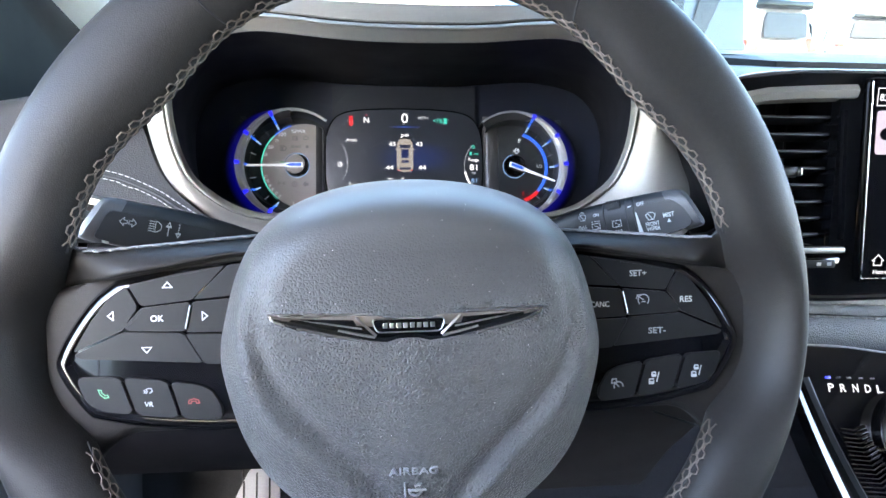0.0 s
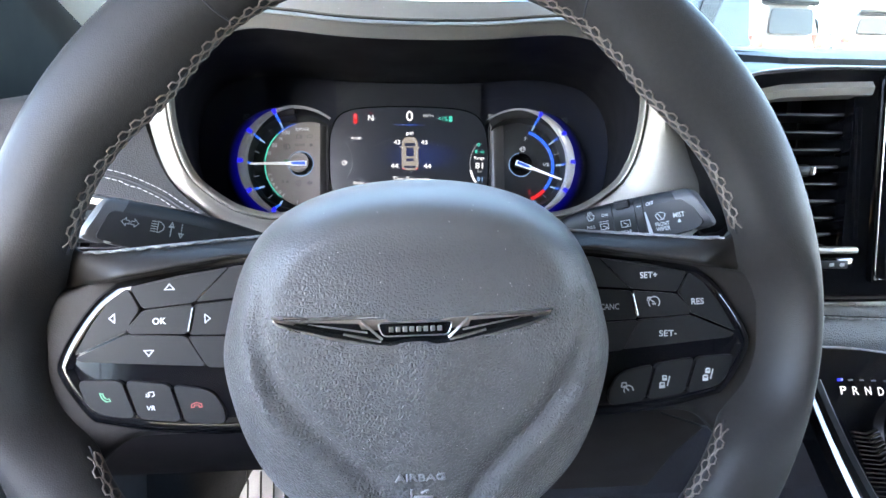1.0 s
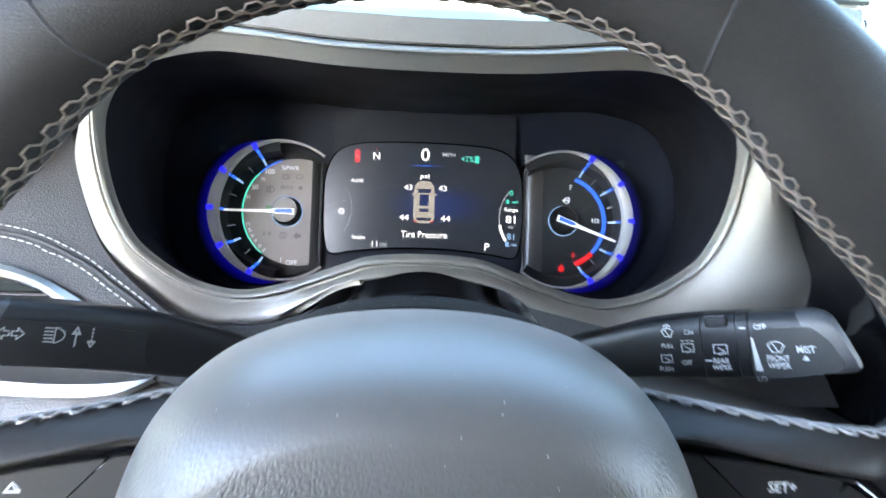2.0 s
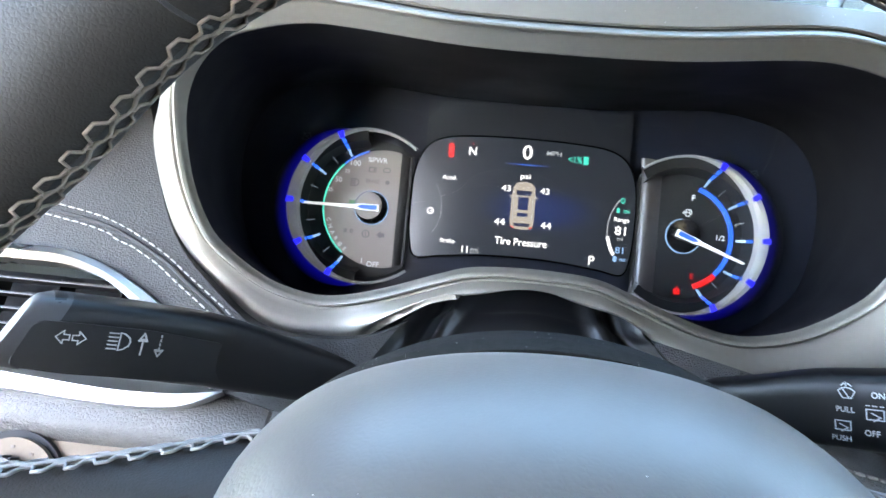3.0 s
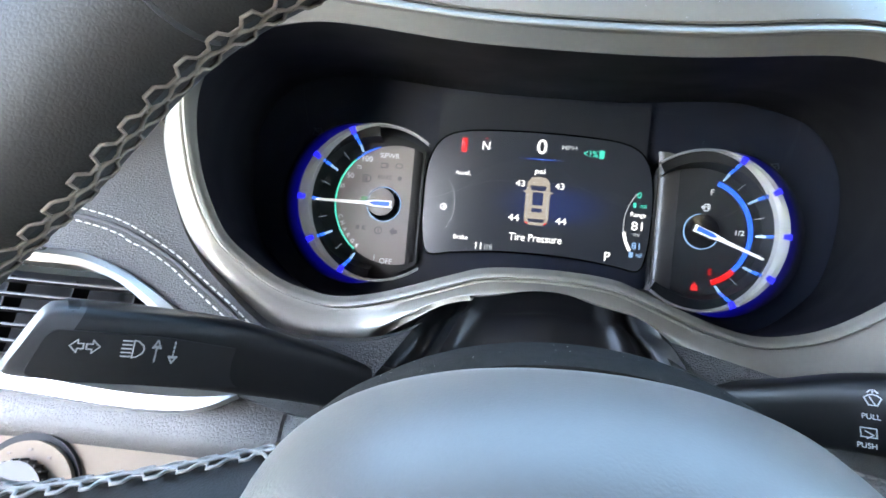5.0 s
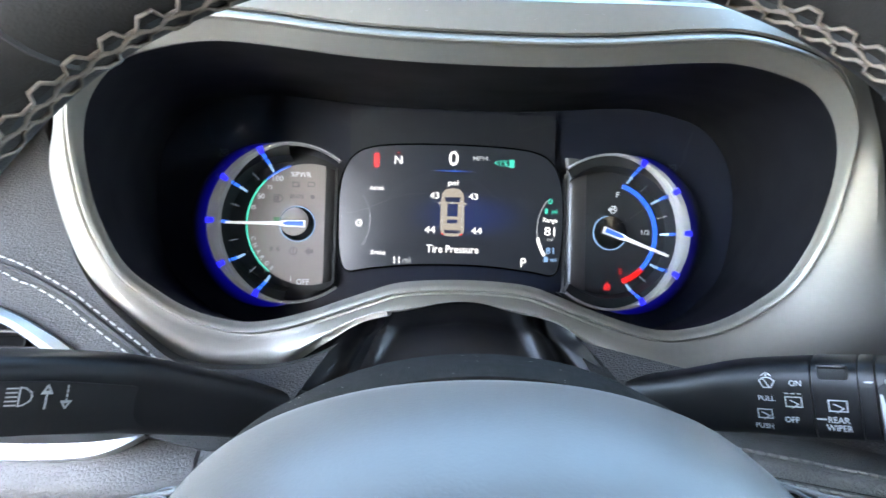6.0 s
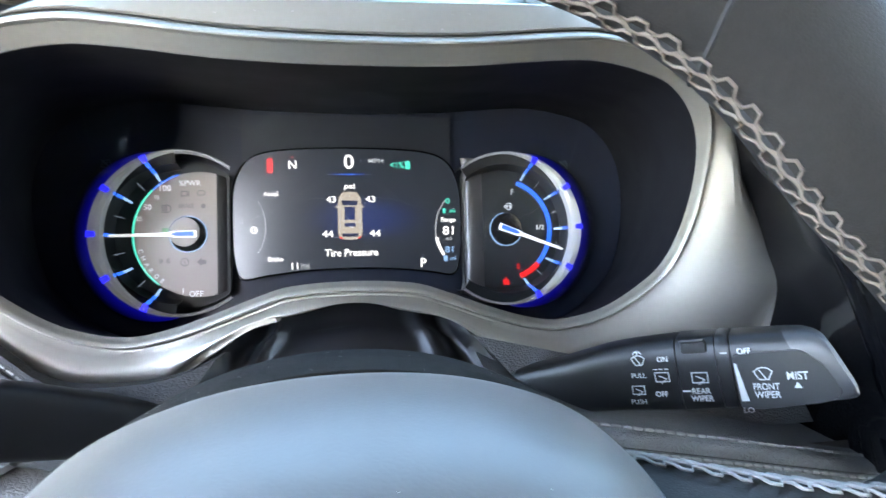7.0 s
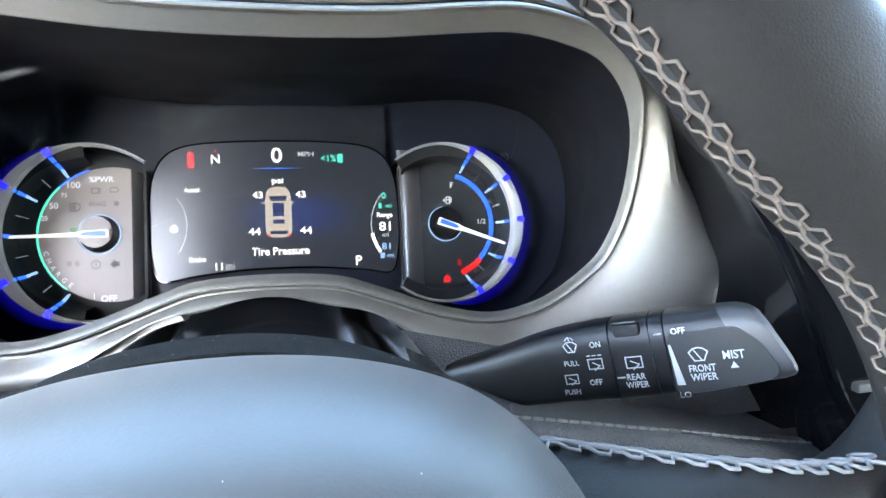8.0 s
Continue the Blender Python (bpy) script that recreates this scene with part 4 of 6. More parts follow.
        strokes("symbol", CIRC, 0.0006, fz, M_GHOST, dial, -0.0968, -0.0165, 0.0022)
        strokes("symbol", [[(-0.8, -0.7), (0.8, -0.7), (0.8, 0.7), (-0.8, 0.7), (-0.8, -0.7)], [(1.3, -0.7), (1.3, 0.7)]], 0.0006, fz, M_GHOST, dial, -0.0968, 0.0242, 0.0020)
        strokes("symbol", [[(-1, -0.6), (0.7, -0.6), (1.1, -0.2), (1.1, 0.3), (0.5, 0.7), (-0.6, 0.7), (-1, 0.3), (-1, -0.6)]], 0.0005, fz, M_GHOST, dial, -0.0872, 0.0245, 0.0020)
        strokes("symbol", [[(-1.2, 0.5), (-0.5, 0.3)], [(-1.2, 0), (-0.5, 0)], [(-1.2, -0.5), (-0.5, -0.3)], [(1.2, 0.5), (0.5, 0.3)], [(1.2, 0), (0.5, 0)], [(1.2, -0.5), (0.5, -0.3)]], 0.0006, fz, M_GHOST, dial, -0.1080, -0.0155, 0.0024)
        part("symbol", prism([(-0.0900, -0.0165), (-0.0872, -0.0138), (-0.0872, -0.0152), (-0.0848, -0.0152), (-0.0848, -0.0178), (-0.0872, -0.0178), (-0.0872, -0.0192)], fz - 0.0002, fz), M_GHOST, dial)
        tip, tail, ang, nx = 0.0455, 0.010, 180.5, -0.0945
    else:
        fz = -0.0157
        part("arc", band(cx, 0, 0.0305, 0.0332, -44, 71, fz - 0.0002, fz + 0.0008), E_BLUE, dial, "blue fuel arc")
        part("arc", band(cx, 0, 0.0306, 0.0338, -70, -44, fz - 0.0002, fz + 0.0009), E_RED, dial, "red reserve arc")
        lettering("lettering", "F", 0.0036, 0.1050, 0.0246, fz, E_PRINT, dial)
        lettering("lettering", "E", 0.0036, 0.1076, -0.0240, fz, E_RED, dial)
        lettering("lettering", "1/2", 0.0030, 0.1232, 0.0012, fz, E_PRINT, dial, 0.0052)
        strokes("symbol", [[(-0.6, -1), (-0.6, 1), (0.5, 1), (0.5, -1), (-0.6, -1)], [(-0.6, 0.2), (0.5, 0.2)], [(0.5, -0.2), (1, -0.4), (1, 0.7), (0.6, 1.1)], [(-1.5, 0), (-1.0, 0.4), (-1.0, -0.4), (-1.5, 0)]], 0.0005, fz, E_PRINT, dial, 0.1022, 0.0150, 0.0020)
        strokes("symbol", [[(0, 0.6), (0, 1.1)], [(-0.6, 0.4), (0.6, 0.4)], [(-0.5, 0.3), (0, -0.9)], [(0.5, 0.3), (0, -0.9)], [(-0.8, -0.9), (0.8, -0.9)], [(-0.7, 0.2), (-0.8, -0.8)], [(0.7, 0.2), (0.8, -0.8)]], 0.0007, fz, E_RED, dial, 0.0990, -0.0335, 0.0022)
        # a glossy cowl rolls down from the screen into the dial, greyed to paint its window reflection
        roll_rows = [[Vector((x, f * math.sqrt(0.0450 ** 2 - (x - cx) ** 2), z)) for f in (-1, -0.8, -0.5, -0.2, 0.2, 0.5, 0.8, 1)] for x, z in ((0.0716, -0.0200), (0.0722, -0.0165), (0.0735, -0.0145), (0.0752, -0.0136), (0.0775, -0.0135), (0.0800, -0.0141), (0.0825, -0.0150), (0.0850, -0.0161))]
        part("cowl", loft(roll_rows), M_COWL, dial, "black cowl between screen and dial, greyed for its reflection", 80)
        tip, tail, ang, nx = 0.0390, 0.010, -20.5, 0.0990
    hub = part("hub", disc(nx, 0, 0.0105, -0.0150, hub_z - 0.001, 0.001), M_GLOSS, dial, "black needle hub")
    if side < 0:
        part("hub_cap", disc(nx - 0.0022, 0.0014, 0.0086, hub_z - 0.0012, hub_z - 0.0004, 0.0003), E_FACE, hub, "grey hub cap")
    part("hub_ring", band(nx, 0, 0.0103, 0.0109, 0 if side < 0 else 100, 359 if side < 0 else 330, -0.0120, -0.0108, 48), E_PALE, hub, "lit blue ring")
    m = Matrix.Translation((nx, 0, 0)) @ Matrix.Rotation(radians(ang), 4, "Z")
    needle = part("needle", prism([(-tail * 0.5, -0.0021), (0.007, -0.0018), (0.011, -0.0011), (tip, -0.0006), (tip, 0.0006), (0.011, 0.0011), (0.007, 0.0018), (-tail * 0.5, 0.0021)], hub_z, hub_z + 0.0022, 0.0005), E_NEEDLE, dial, "slim white needle")
    needle.matrix_local = m
    part("needle_inlay", prism([(-tail * 0.5 + 0.001, -0.0014), (0.006, -0.0012), (0.009, 0), (0.006, 0.0012), (-tail * 0.5 + 0.001, 0.0014)], hub_z + 0.0022, hub_z + 0.0026), E_BLUE, needle, "blue lit inlay")

# centre screen
SCR = [(0.0, 0.0523), (0.030, 0.0518), (0.050, 0.0500), (0.0615, 0.0450), (0.0680, 0.0350), (0.0708, 0.0200), (0.0710, 0.0000), (0.0695, -0.0170), (0.0650, -0.0275), (0.0500, -0.0258), (0.0250, -0.0232), (0.0, -0.0225)]
pts = [(p.x, p.y) for p in spline([(x, y, 0) for x, y in SCR + [(-x, y) for x, y in SCR[-2:0:-1]]], 4, closed=True)]
part("upper_screen", prism([(-0.0645, 0.030), (0.0645, 0.030), (0.0650, 0.0738), (-0.0650, 0.0738)], -0.026, -0.0190), E_SCREEN2, cluster, "dim grey upper strip of the screen")
top_edge = spline([(x, y, 0) for x, y in [(-a, b) for a, b in SCR[6:0:-1]] + SCR[:7]], 4)
low_edge = spline([(x, y, 0) for x, y in [(-a, b) for a, b in SCR[6:11]] + SCR[11:5:-1]], 4)


def edge_height(edge, x):
    """Height of the screen's border at x."""
    for a, b in zip(edge, edge[1:]):
        if a.x <= x <= b.x:
            return a.y + (b.y - a.y) * (x - a.x) / max(1e-9, b.x - a.x)
    return edge[-1].y


screen_rows = []
for i in range(49):
    x = 0.0709 * math.sin(math.pi / 2 * (i / 24 - 1))
    hi, lo = edge_height(top_edge, x), edge_height(low_edge, x)
    screen_rows.append([Vector((x, hi, -0.0265))] + [Vector((x, hi + (lo - hi) * j / 8, -0.0170)) for j in range(9)] + [Vector((x, lo, -0.0265))])
screen = part("screen", loft(screen_rows), E_SCREEN, cluster, "dark colour screen showing tyre pressures")
part("screen_frame", tube([(x, y, -0.0174) for x, y in pts], 0.0007, 6, closed=True), M_GLOSS, screen)
Z = -0.0167
for s, h, x, y, mt, w in (("0", 0.0092, 0.0, 0.0438, E_WHITE, 0.0062), ("MPH", 0.0030, 0.0167, 0.0444, E_DIM, 0.0092), ("<1%", 0.0042, 0.0300, 0.0419, E_GREEN, 0.0088), ("N", 0.0052, -0.0343, 0.0420, E_WHITE, 0),
                          ("psi", 0.0042, 0.0001, 0.0280, E_WHITE, 0.0064), ("43", 0.0040, -0.0114, 0.0203, E_WHITE, 0.0058), ("43", 0.0040, 0.0128, 0.0203, E_WHITE, 0.0058), ("44", 0.0043, -0.0137, -0.0010, E_WHITE, 0.0068),
                          ("44", 0.0043, 0.0153, -0.0010, E_WHITE, 0.0068), ("Tire Pressure", 0.0047, 0.0006, -0.0128, E_WHITE, 0.0325), ("11", 0.0042, -0.0338, -0.0203, E_WHITE, 0.0038), ("mi", 0.0040, -0.0276, -0.0203, E_DIM, 0.0050),
                          ("P", 0.0056, 0.0455, -0.0200, E_WHITE, 0), ("Brake", 0.0030, -0.0453, -0.0158, E_WHITE, 0.0090), ("Accel.", 0.0030, -0.0473, 0.0243, E_WHITE, 0.0095), ("0", 0.0038, 0.0623, 0.0192, E_GREEN, 0.0028),
                          ("mi", 0.0026, 0.0652, 0.0129, E_GREEN, 0.0038), ("Range", 0.0038, 0.0625, 0.0068, E_WHITE, 0.0096), ("81", 0.0055, 0.0622, 0.0002, E_WHITE, 0.0072), ("mi", 0.0026, 0.0624, -0.0049, E_DIM, 0.0038), ("81", 0.0042, 0.0625, -0.0120, E_PALE, 0.0054), ("mi", 0.0026, 0.0650, -0.0176, E_PALE, 0.0038)):
    lettering("lettering", s, h, x, y, Z, mt, screen, w)
part("icon", prism(rounded([(-0.0497, 0.0370), (-0.0461, 0.0370), (-0.0461, 0.0462), (-0.0497, 0.0462)], 0.0012), Z - 0.0003, Z), E_RED, screen, "red car icon")
part("icon", prism([(-0.0350, 0.0462), (-0.0336, 0.0462), (-0.0343, 0.0478)], Z - 0.0003, Z), E_RED, screen)
part("icon", box((0.0368, 0.0419, Z), (0.0032, 0.0052, 0.0003), 0.0001), E_GREEN, screen)
part("icon", box((0.0598, 0.0129, Z), (0.0020, 0.0032, 0.0003), 0.0001), E_GREEN, screen)
part("icon", box((0.0600, -0.0176, Z), (0.0026, 0.0034, 0.0003), 0.0001), E_PALE, screen)
part("underline", prism([(-0.0140, 0.0360), (0, 0.0356), (0.0140, 0.0360), (0, 0.0362)], Z - 0.0003, Z), E_BLUE, screen)
strokes("icon", [arc_pts(0, 0, 1, 20, 340, 14), [(0, 0), (1, 0)]], 0.0007, Z, E_WHITE, screen, -0.0578, 0.0022, 0.0018)
part("gauge_arc", band(-0.078, 0.004, 0.0268, 0.0274, -35, 35, Z - 0.0003, Z), E_DIM, screen)
part("gauge_arc", band(0.0830, 0.0010, 0.0288, 0.0294, 140, 215, Z - 0.0003, Z), E_DIM, screen)
part("gauge_arc", band(0.0830, 0.0010, 0.0280, 0.0300, 190, 214, Z - 0.0003, Z + 0.0001), E_WHITE, screen)
VAN = [(0.0, 0.0252), (0.0045, 0.0245), (0.0068, 0.0215), (0.0074, 0.0150), (0.0075, 0.0000), (0.0068, -0.0035), (0.0040, -0.0047), (0.0, -0.0049)]
van = part("car_picture", prism(VAN + [(-x, y) for x, y in VAN[-2:0:-1]], Z - 0.0004, Z - 0.0001), E_CARBODY, screen, "beige car seen from above")
for poly, mt in (([(-0.0050, 0.0195), (0.0050, 0.0195), (0.0042, 0.0165), (-0.0042, 0.0165)], E_SCREEN), ([(-0.0032, 0.0155), (0.0032, 0.0155), (0.0032, 0.0075), (-0.0032, 0.0075)], E_SCREEN), ([(-0.0032, 0.0055), (0.0032, 0.0055), (0.0032, 0.0032), (-0.0032, 0.0032)], E_SCREEN),
                 ([(-0.0052, -0.0010), (0.0052, -0.0010), (0.0045, -0.0030), (-0.0045, -0.0030)], E_SCREEN), ([(-0.0070, -0.0028), (-0.0050, -0.0034), (-0.0048, -0.0044), (-0.0062, -0.0040)], E_RED), ([(0.0070, -0.0028), (0.0050, -0.0034), (0.0048, -0.0044), (0.0062, -0.0040)], E_RED),
                 ([(-0.0073, 0.0165), (-0.0098, 0.0155), (-0.0073, 0.0148)], E_CARBODY), ([(0.0073, 0.0165), (0.0098, 0.0155), (0.0073, 0.0148)], E_CARBODY), ([(-0.0062, 0.0150), (-0.0058, 0.0150), (-0.0058, 0.0010), (-0.0062, 0.0010)], E_DIM), ([(0.0062, 0.0150), (0.0058, 0.0150), (0.0058, 0.0010), (0.0062, 0.0010)], E_DIM)):
    part("picture_detail", prism(poly, Z - 0.0001, Z + 0.0001), mt, van)

# the screen bows out towards the driver, with all that it shows
for o in [screen, *screen.children_recursive]:
    for v in o.data.vertices:
        v.co.z += 0.0030 - v.co.x ** 2 / 1.05
    o.data.update()

# cowl between the screen and the fuel dial; its warm grey stands for caught light
cowl = [(0.0712, 0.0470), (0.0725, 0.0350), (0.0722, 0.0150), (0.0722, -0.0100), (0.0715, -0.0280), (0.0690, -0.0400)]
rows = [[Vector((p.x + dx, p.y, z)) for p in spline([(x, y, 0) for x, y in cowl], 4)] for dx, z in ((0.0, -0.0175), (0.0005, -0.0162), (0.0030, -0.0158), (0.0060, -0.0164), (0.0095, -0.0185))]
part("cowl", loft(rows), surface("cowl_lit_grey", (0.12, 0.11, 0.10), 0.35, vary=0.1), cluster, "curved divider, warm grey for the light it catches", 60)

# bowed clear lens in front of the dials
rows = []
for i in range(25):
    u = -0.178 + 0.356 * i / 24
    top = 0.0665 - 0.055 * max(0.0, (abs(u) - 0.095) / 0.083) ** 2.2
    bot = -0.0510 + 0.055 * max(0.0, (abs(u) - 0.110) / 0.068) ** 2.2 + 0.018 * math.exp(-(u / 0.05) ** 2)
    rows.append([Vector((u, bot + (top - bot) * j / 8, 0.001 + 0.50 * (bot + (top - bot) * j / 8 + 0.05) - 0.25 * u * u)) for j in range(9)])
lens_bm = loft(rows)
lens = part("lens", lens_bm, M_LENS, cluster, "clear bowed lens")
lens.visible_shadow = False

# ---------------------------------------------------------------- hooded bezel round the cluster
LIP = [(0, 0.1018), (0.045, 0.1027), (0.085, 0.1060), (0.105, 0.1065), (0.125, 0.1030), (0.142, 0.0965), (0.155, 0.0820), (0.161, 0.0620), (0.1605, 0.0350), (0.154, 0.0120), (0.143, -0.0010), (0.127, -0.0125), (0.110, -0.0180), (0.097, -0.0187), (0.082, -0.0155), (0.066, -0.0100), (0.045, -0.0015), (0.028, 0.0040), (0, 0.0058)]
OUT_R = {0: (0, 0.1262, 0.371), 2: (0.080, 0.1275, 0.371), 4: (0.144, 0.1250, 0.374), 5: (0.1670, 0.1069, 0.376), 6: (0.1758, 0.0866, 0.368), 7: (0.1824, 0.0671, 0.358), 8: (0.1948, 0.0431, 0.350), 9: (0.2068, 0.0216, 0.344), 10: (0.2159, 0.0019, 0.338), 11: (0.1949, -0.0320, 0.338), 12: (0.1315, -0.0525, 0.353), 14: (0.083, -0.0380, 0.356), 16: (0.0444, -0.0115, 0.358), 18: (0, 0.0000, 0.358)}
OUT_L = {0: (0, 0.1262, 0.371), 2: (-0.080, 0.1275, 0.371), 4: (-0.138, 0.1200, 0.375), 6: (-0.176, 0.0880, 0.384), 8: (-0.185, 0.0480, 0.380), 9: (-0.178, 0.0190, 0.372), 10: (-0.168, 0.0010, 0.366), 11: (-0.148, -0.0215, 0.360), 12: (-0.1228, -0.0340, 0.355), 14: (-0.0877, -0.0375, 0.356), 16: (-0.0470, -0.0112, 0.358), 18: (0, 0.0000, 0.358)}


def indexed(table, n):
    """Spread sparse control points over the lip's stations."""
    marks = sorted(table)
    out = []
    for i in range(n):
        a = max(k for k in marks if k <= i)
        b = min(k for k in marks if k >= i)
        t = 0 if a == b else (i - a) / (b - a)
        out.append(Vector(table[a]).lerp(Vector(table[b]), t))
    return out


n = len(LIP)
right, left = indexed(OUT_R, n), indexed(OUT_L, n)
lip_c = [Vector((x, z, 0)) for x, z in LIP] + [Vector((-x, z, 0)) for x, z in LIP[-2:0:-1]]
out_c = [Vector(p) for p in right] + [Vector(p) for p in left[-2:0:-1]]
lip = spline(lip_c, 6, closed=True)
out = spline(out_c, 6, closed=True)
k = len(lip)
nrm = []
for i in range(k):
    d = lip[(i + 1) % k] - lip[i - 1]
    nrm.append(Vector((d.y, -d.x, 0)).normalized() * -1)
if nrm[0].y < 0:
    nrm = [-v for v in nrm]


def lip_profile(up):
    """Across the lip, from its inner edge: a slope that is broad under the hood, a rounded ridge, a sunk crease."""
    ws = 0.0007 + 0.0076 * max(0.0, up) ** 1.5
    rise = min(1.0, 0.45 + ws / 0.006)
    return ((0.0, 0.3668), (0.0004, 0.3656), (ws * 0.5 + 0.0003, 0.3656 - 0.0026 * rise), (ws, 0.3656 - 0.0052 * rise), (ws + 0.0005, 0.3644 - 0.0054 * rise), (ws + 0.0012, 0.3638 - 0.0055 * rise),
            (ws + 0.0020, 0.3639 - 0.0053 * rise), (ws + 0.0027, 0.3648 - 0.0050 * rise), (ws + 0.0031, 0.3652 - 0.0030 * rise), (ws + 0.0034, 0.3655), (ws + 0.0040, 0.3656), (ws + 0.0045, 0.3640), (ws + 0.0052, 0.3636))


profiles = [lip_profile(v.y) for v in nrm]
rows = []
for q in range(len(profiles[0])):
    rows.append([Vector((lip[i].x + nrm[i].x * profiles[i][q][0], profiles[i][q][1], 1.10 + lip[i].y + nrm[i].y * profiles[i][q][0])) for i in range(k)])
seat = rows[-1]
for t in (0.12, 0.3, 0.45, 0.6, 0.72, 0.82, 0.9, 0.96, 1.0):
    row = []
    for i in range(k):
        a = seat[i]
        b = Vector((out[i].x, out[i].z, 1.10 + out[i].y))
        q = a.lerp(b, t)
        hollow = max(0.0, min(1.0, (-nrm[i].y - 0.2) / 0.6)) * max(0.0, 1 - 1.6 * max(0.0, nrm[i].x))
        q.y += 0.010 * math.sin(math.pi * t) * (-0.1 * hollow - 0.3 * (1 - max(0.0, nrm[i].y)))
        # the right flank rolls away towards the centre panel
        q.y += 0.018 * max(0.0, (t - 0.4) / 0.6) ** 2 * max(0.0, min(1.0, (nrm[i].x - 0.3) / 0.3)) * max(0.0, min(1.0, (0.085 - out[i].y) / 0.03))
        row.append(q)
    rows.append(row)
for spread, back in ((0.0030, 0.0025), (0.0050, 0.0070), (0.0055, 0.0140)):
    row = []
    for i in range(k):
        roll = 1.0 if nrm[i].x > 0.3 else 0.15
        row.append(Vector((out[i].x + nrm[i].x * spread * roll, out[i].z + back + 0.006 * (1 - roll), 1.10 + out[i].y + nrm[i].y * spread * roll - 1.1 * back * max(0.0, nrm[i].y))))
    rows.append(row)
bezel = thing("cluster_bezel", Matrix.Identity(4), "satin silver hooded surround of the instrument cluster", "dashboard trim")
part("surround", loft(rows, ring=True), M_SILVER, bezel, "satin silver painted surround", 32)
well = [rows[0]]
inv = CLUSTER
for t in (0.25, 0.5, 0.75, 1.0):
    row = []
    for i in range(k):
        a = rows[0][i]
        x, z = lip[i].x, lip[i].y
        u = x * 1.15
        v = (z - 0.042) * (1.10 if z > 0.042 else 1.25) + 0.012
        b = inv @ Vector((u, v, -0.031))
        row.append(a.lerp(b, t))
    well.append(row)
part("well", loft(well, ring=True), M_CAVITY, bezel, "matt black inner well")
back_in = CLUSTER.inverted()
mouth = [back_in @ well[-2][i].lerp(well[-1][i], 0.78) for i in range(k)]
part("face_plate", prism([(p.x * 1.004, p.y * 1.004) for p in mouth], -0.0290, -0.0238), M_PLATE, cluster, "navy-black glossy plate behind the dials")
# a dark tube stands for the shade in the sunk crease
part("crease", tube([rows[9][i].lerp(rows[10][i], 0.5) + Vector((0, -0.0002, 0)) for i in range(k)], 0.0004, 5, closed=True), M_GROOVE, bezel, "dark strip for the shade in the crease behind the lip")

# fine dust on the surround and the cushion
rng = random.Random(7)
specks = bmesh.new()
for _ in range(90):
    i = rng.randrange(k)
    a, b = seat[i], rows[-7][i]
    q = a.lerp(b, rng.uniform(0.1, 0.9))
    r = rng.uniform(0.00012, 0.00032)
    bmesh.ops.create_icosphere(specks, subdivisions=1, radius=r, matrix=Matrix.Translation(q + Vector((0, -0.0002, 0.0002))) @ Matrix.Diagonal((1, 1, 0.6, 1)))
tagged(part("dust", specks, M_DIALGREY, bezel), "pale dust specks", kind="stuff")
specks = bmesh.new()
for _ in range(160):
    q = cover_point(outline[rng.randrange(len(outline))], rng.uniform(0.35, 0.93))
    r = rng.uniform(0.00010, 0.00024)
    bmesh.ops.create_icosphere(specks, subdivisions=1, radius=r, matrix=Matrix.Translation(q))
tagged(part("dust", specks, M_DIALGREY, cover), "pale dust specks", kind="stuff")
specks = bmesh.new()
upper = [i for i, q in enumerate(outline) if q.y > 0.035]
for _ in range(70):
    i, j = rng.choice(upper), rng.choice((0, 1, 1, 2))
    q = back_rows[j][i].lerp(back_rows[j + 1][i], rng.uniform(0.05, 0.95))
    bmesh.ops.create_icosphere(specks, subdivisions=1, radius=rng.uniform(0.00007, 0.00015), matrix=Matrix.Translation(q))
tagged(part("dust", specks, M_DIALGREY, back_cover), "pale dust specks", kind="stuff")

# ---------------------------------------------------------------- column stalks
def stalk_frame(p, axis, lift):
    x = Vector(axis).normalized()
    z0 = Vector((0, -math.cos(radians(lift)), math.sin(radians(lift))))
    z = (z0 - x * z0.dot(x)).normalized()
    y = z.cross(x)
    return Matrix(((x.x, y.x, z.x, p[0]), (x.y, y.y, z.y, p[1]), (x.z, y.z, z.z, p[2]), (0, 0, 0, 1)))


def stalk_body(stations, n=28, shear=0.0, lift=None):
    """Rounded flattened sections: x, middle height, half height, half depth."""
    rows = []
    for x, yc, h, d in stations:
        row = []
        for j in range(n):
            a = 2 * math.pi * j / n
            c, s = math.cos(a), math.sin(a)
            v = h * math.copysign(abs(s) ** 0.62, s)
            row.append(Vector((x + shear * v, yc + v, -d + d * math.copysign(abs(c) ** 0.5, c) + (lift(x) if lift else 0.0))))
        rows.append(row)
    return loft(rows, ring=True, caps=True)


def smooth_stations(ctrl, n=5):
    a = spline([c[:3] for c in ctrl], n)
    b = spline([(c[3], 0, 0) for c in ctrl], n)
    return [(p.x, p.y, p.z, q.x) for p, q in zip(a, b)]


LS = stalk_frame((-0.164, 0.278, 1.105), (0.79, 0.61, -0.40), 22)
lstalk = thing("indicator_stalk", LS, "matt black indicator stalk with white light symbols", "column stalk")
# the end caps' pale grey is partly painted light on their end faces
M_CAP = surface("pale_lit_plastic", (0.032, 0.032, 0.034), 0.45, vary=0.06, fine=0.06)
M_FACEPLATE = surface("inset_plastic", (0.0065, 0.0065, 0.007), 0.55, vary=0.1, fine=0.06)
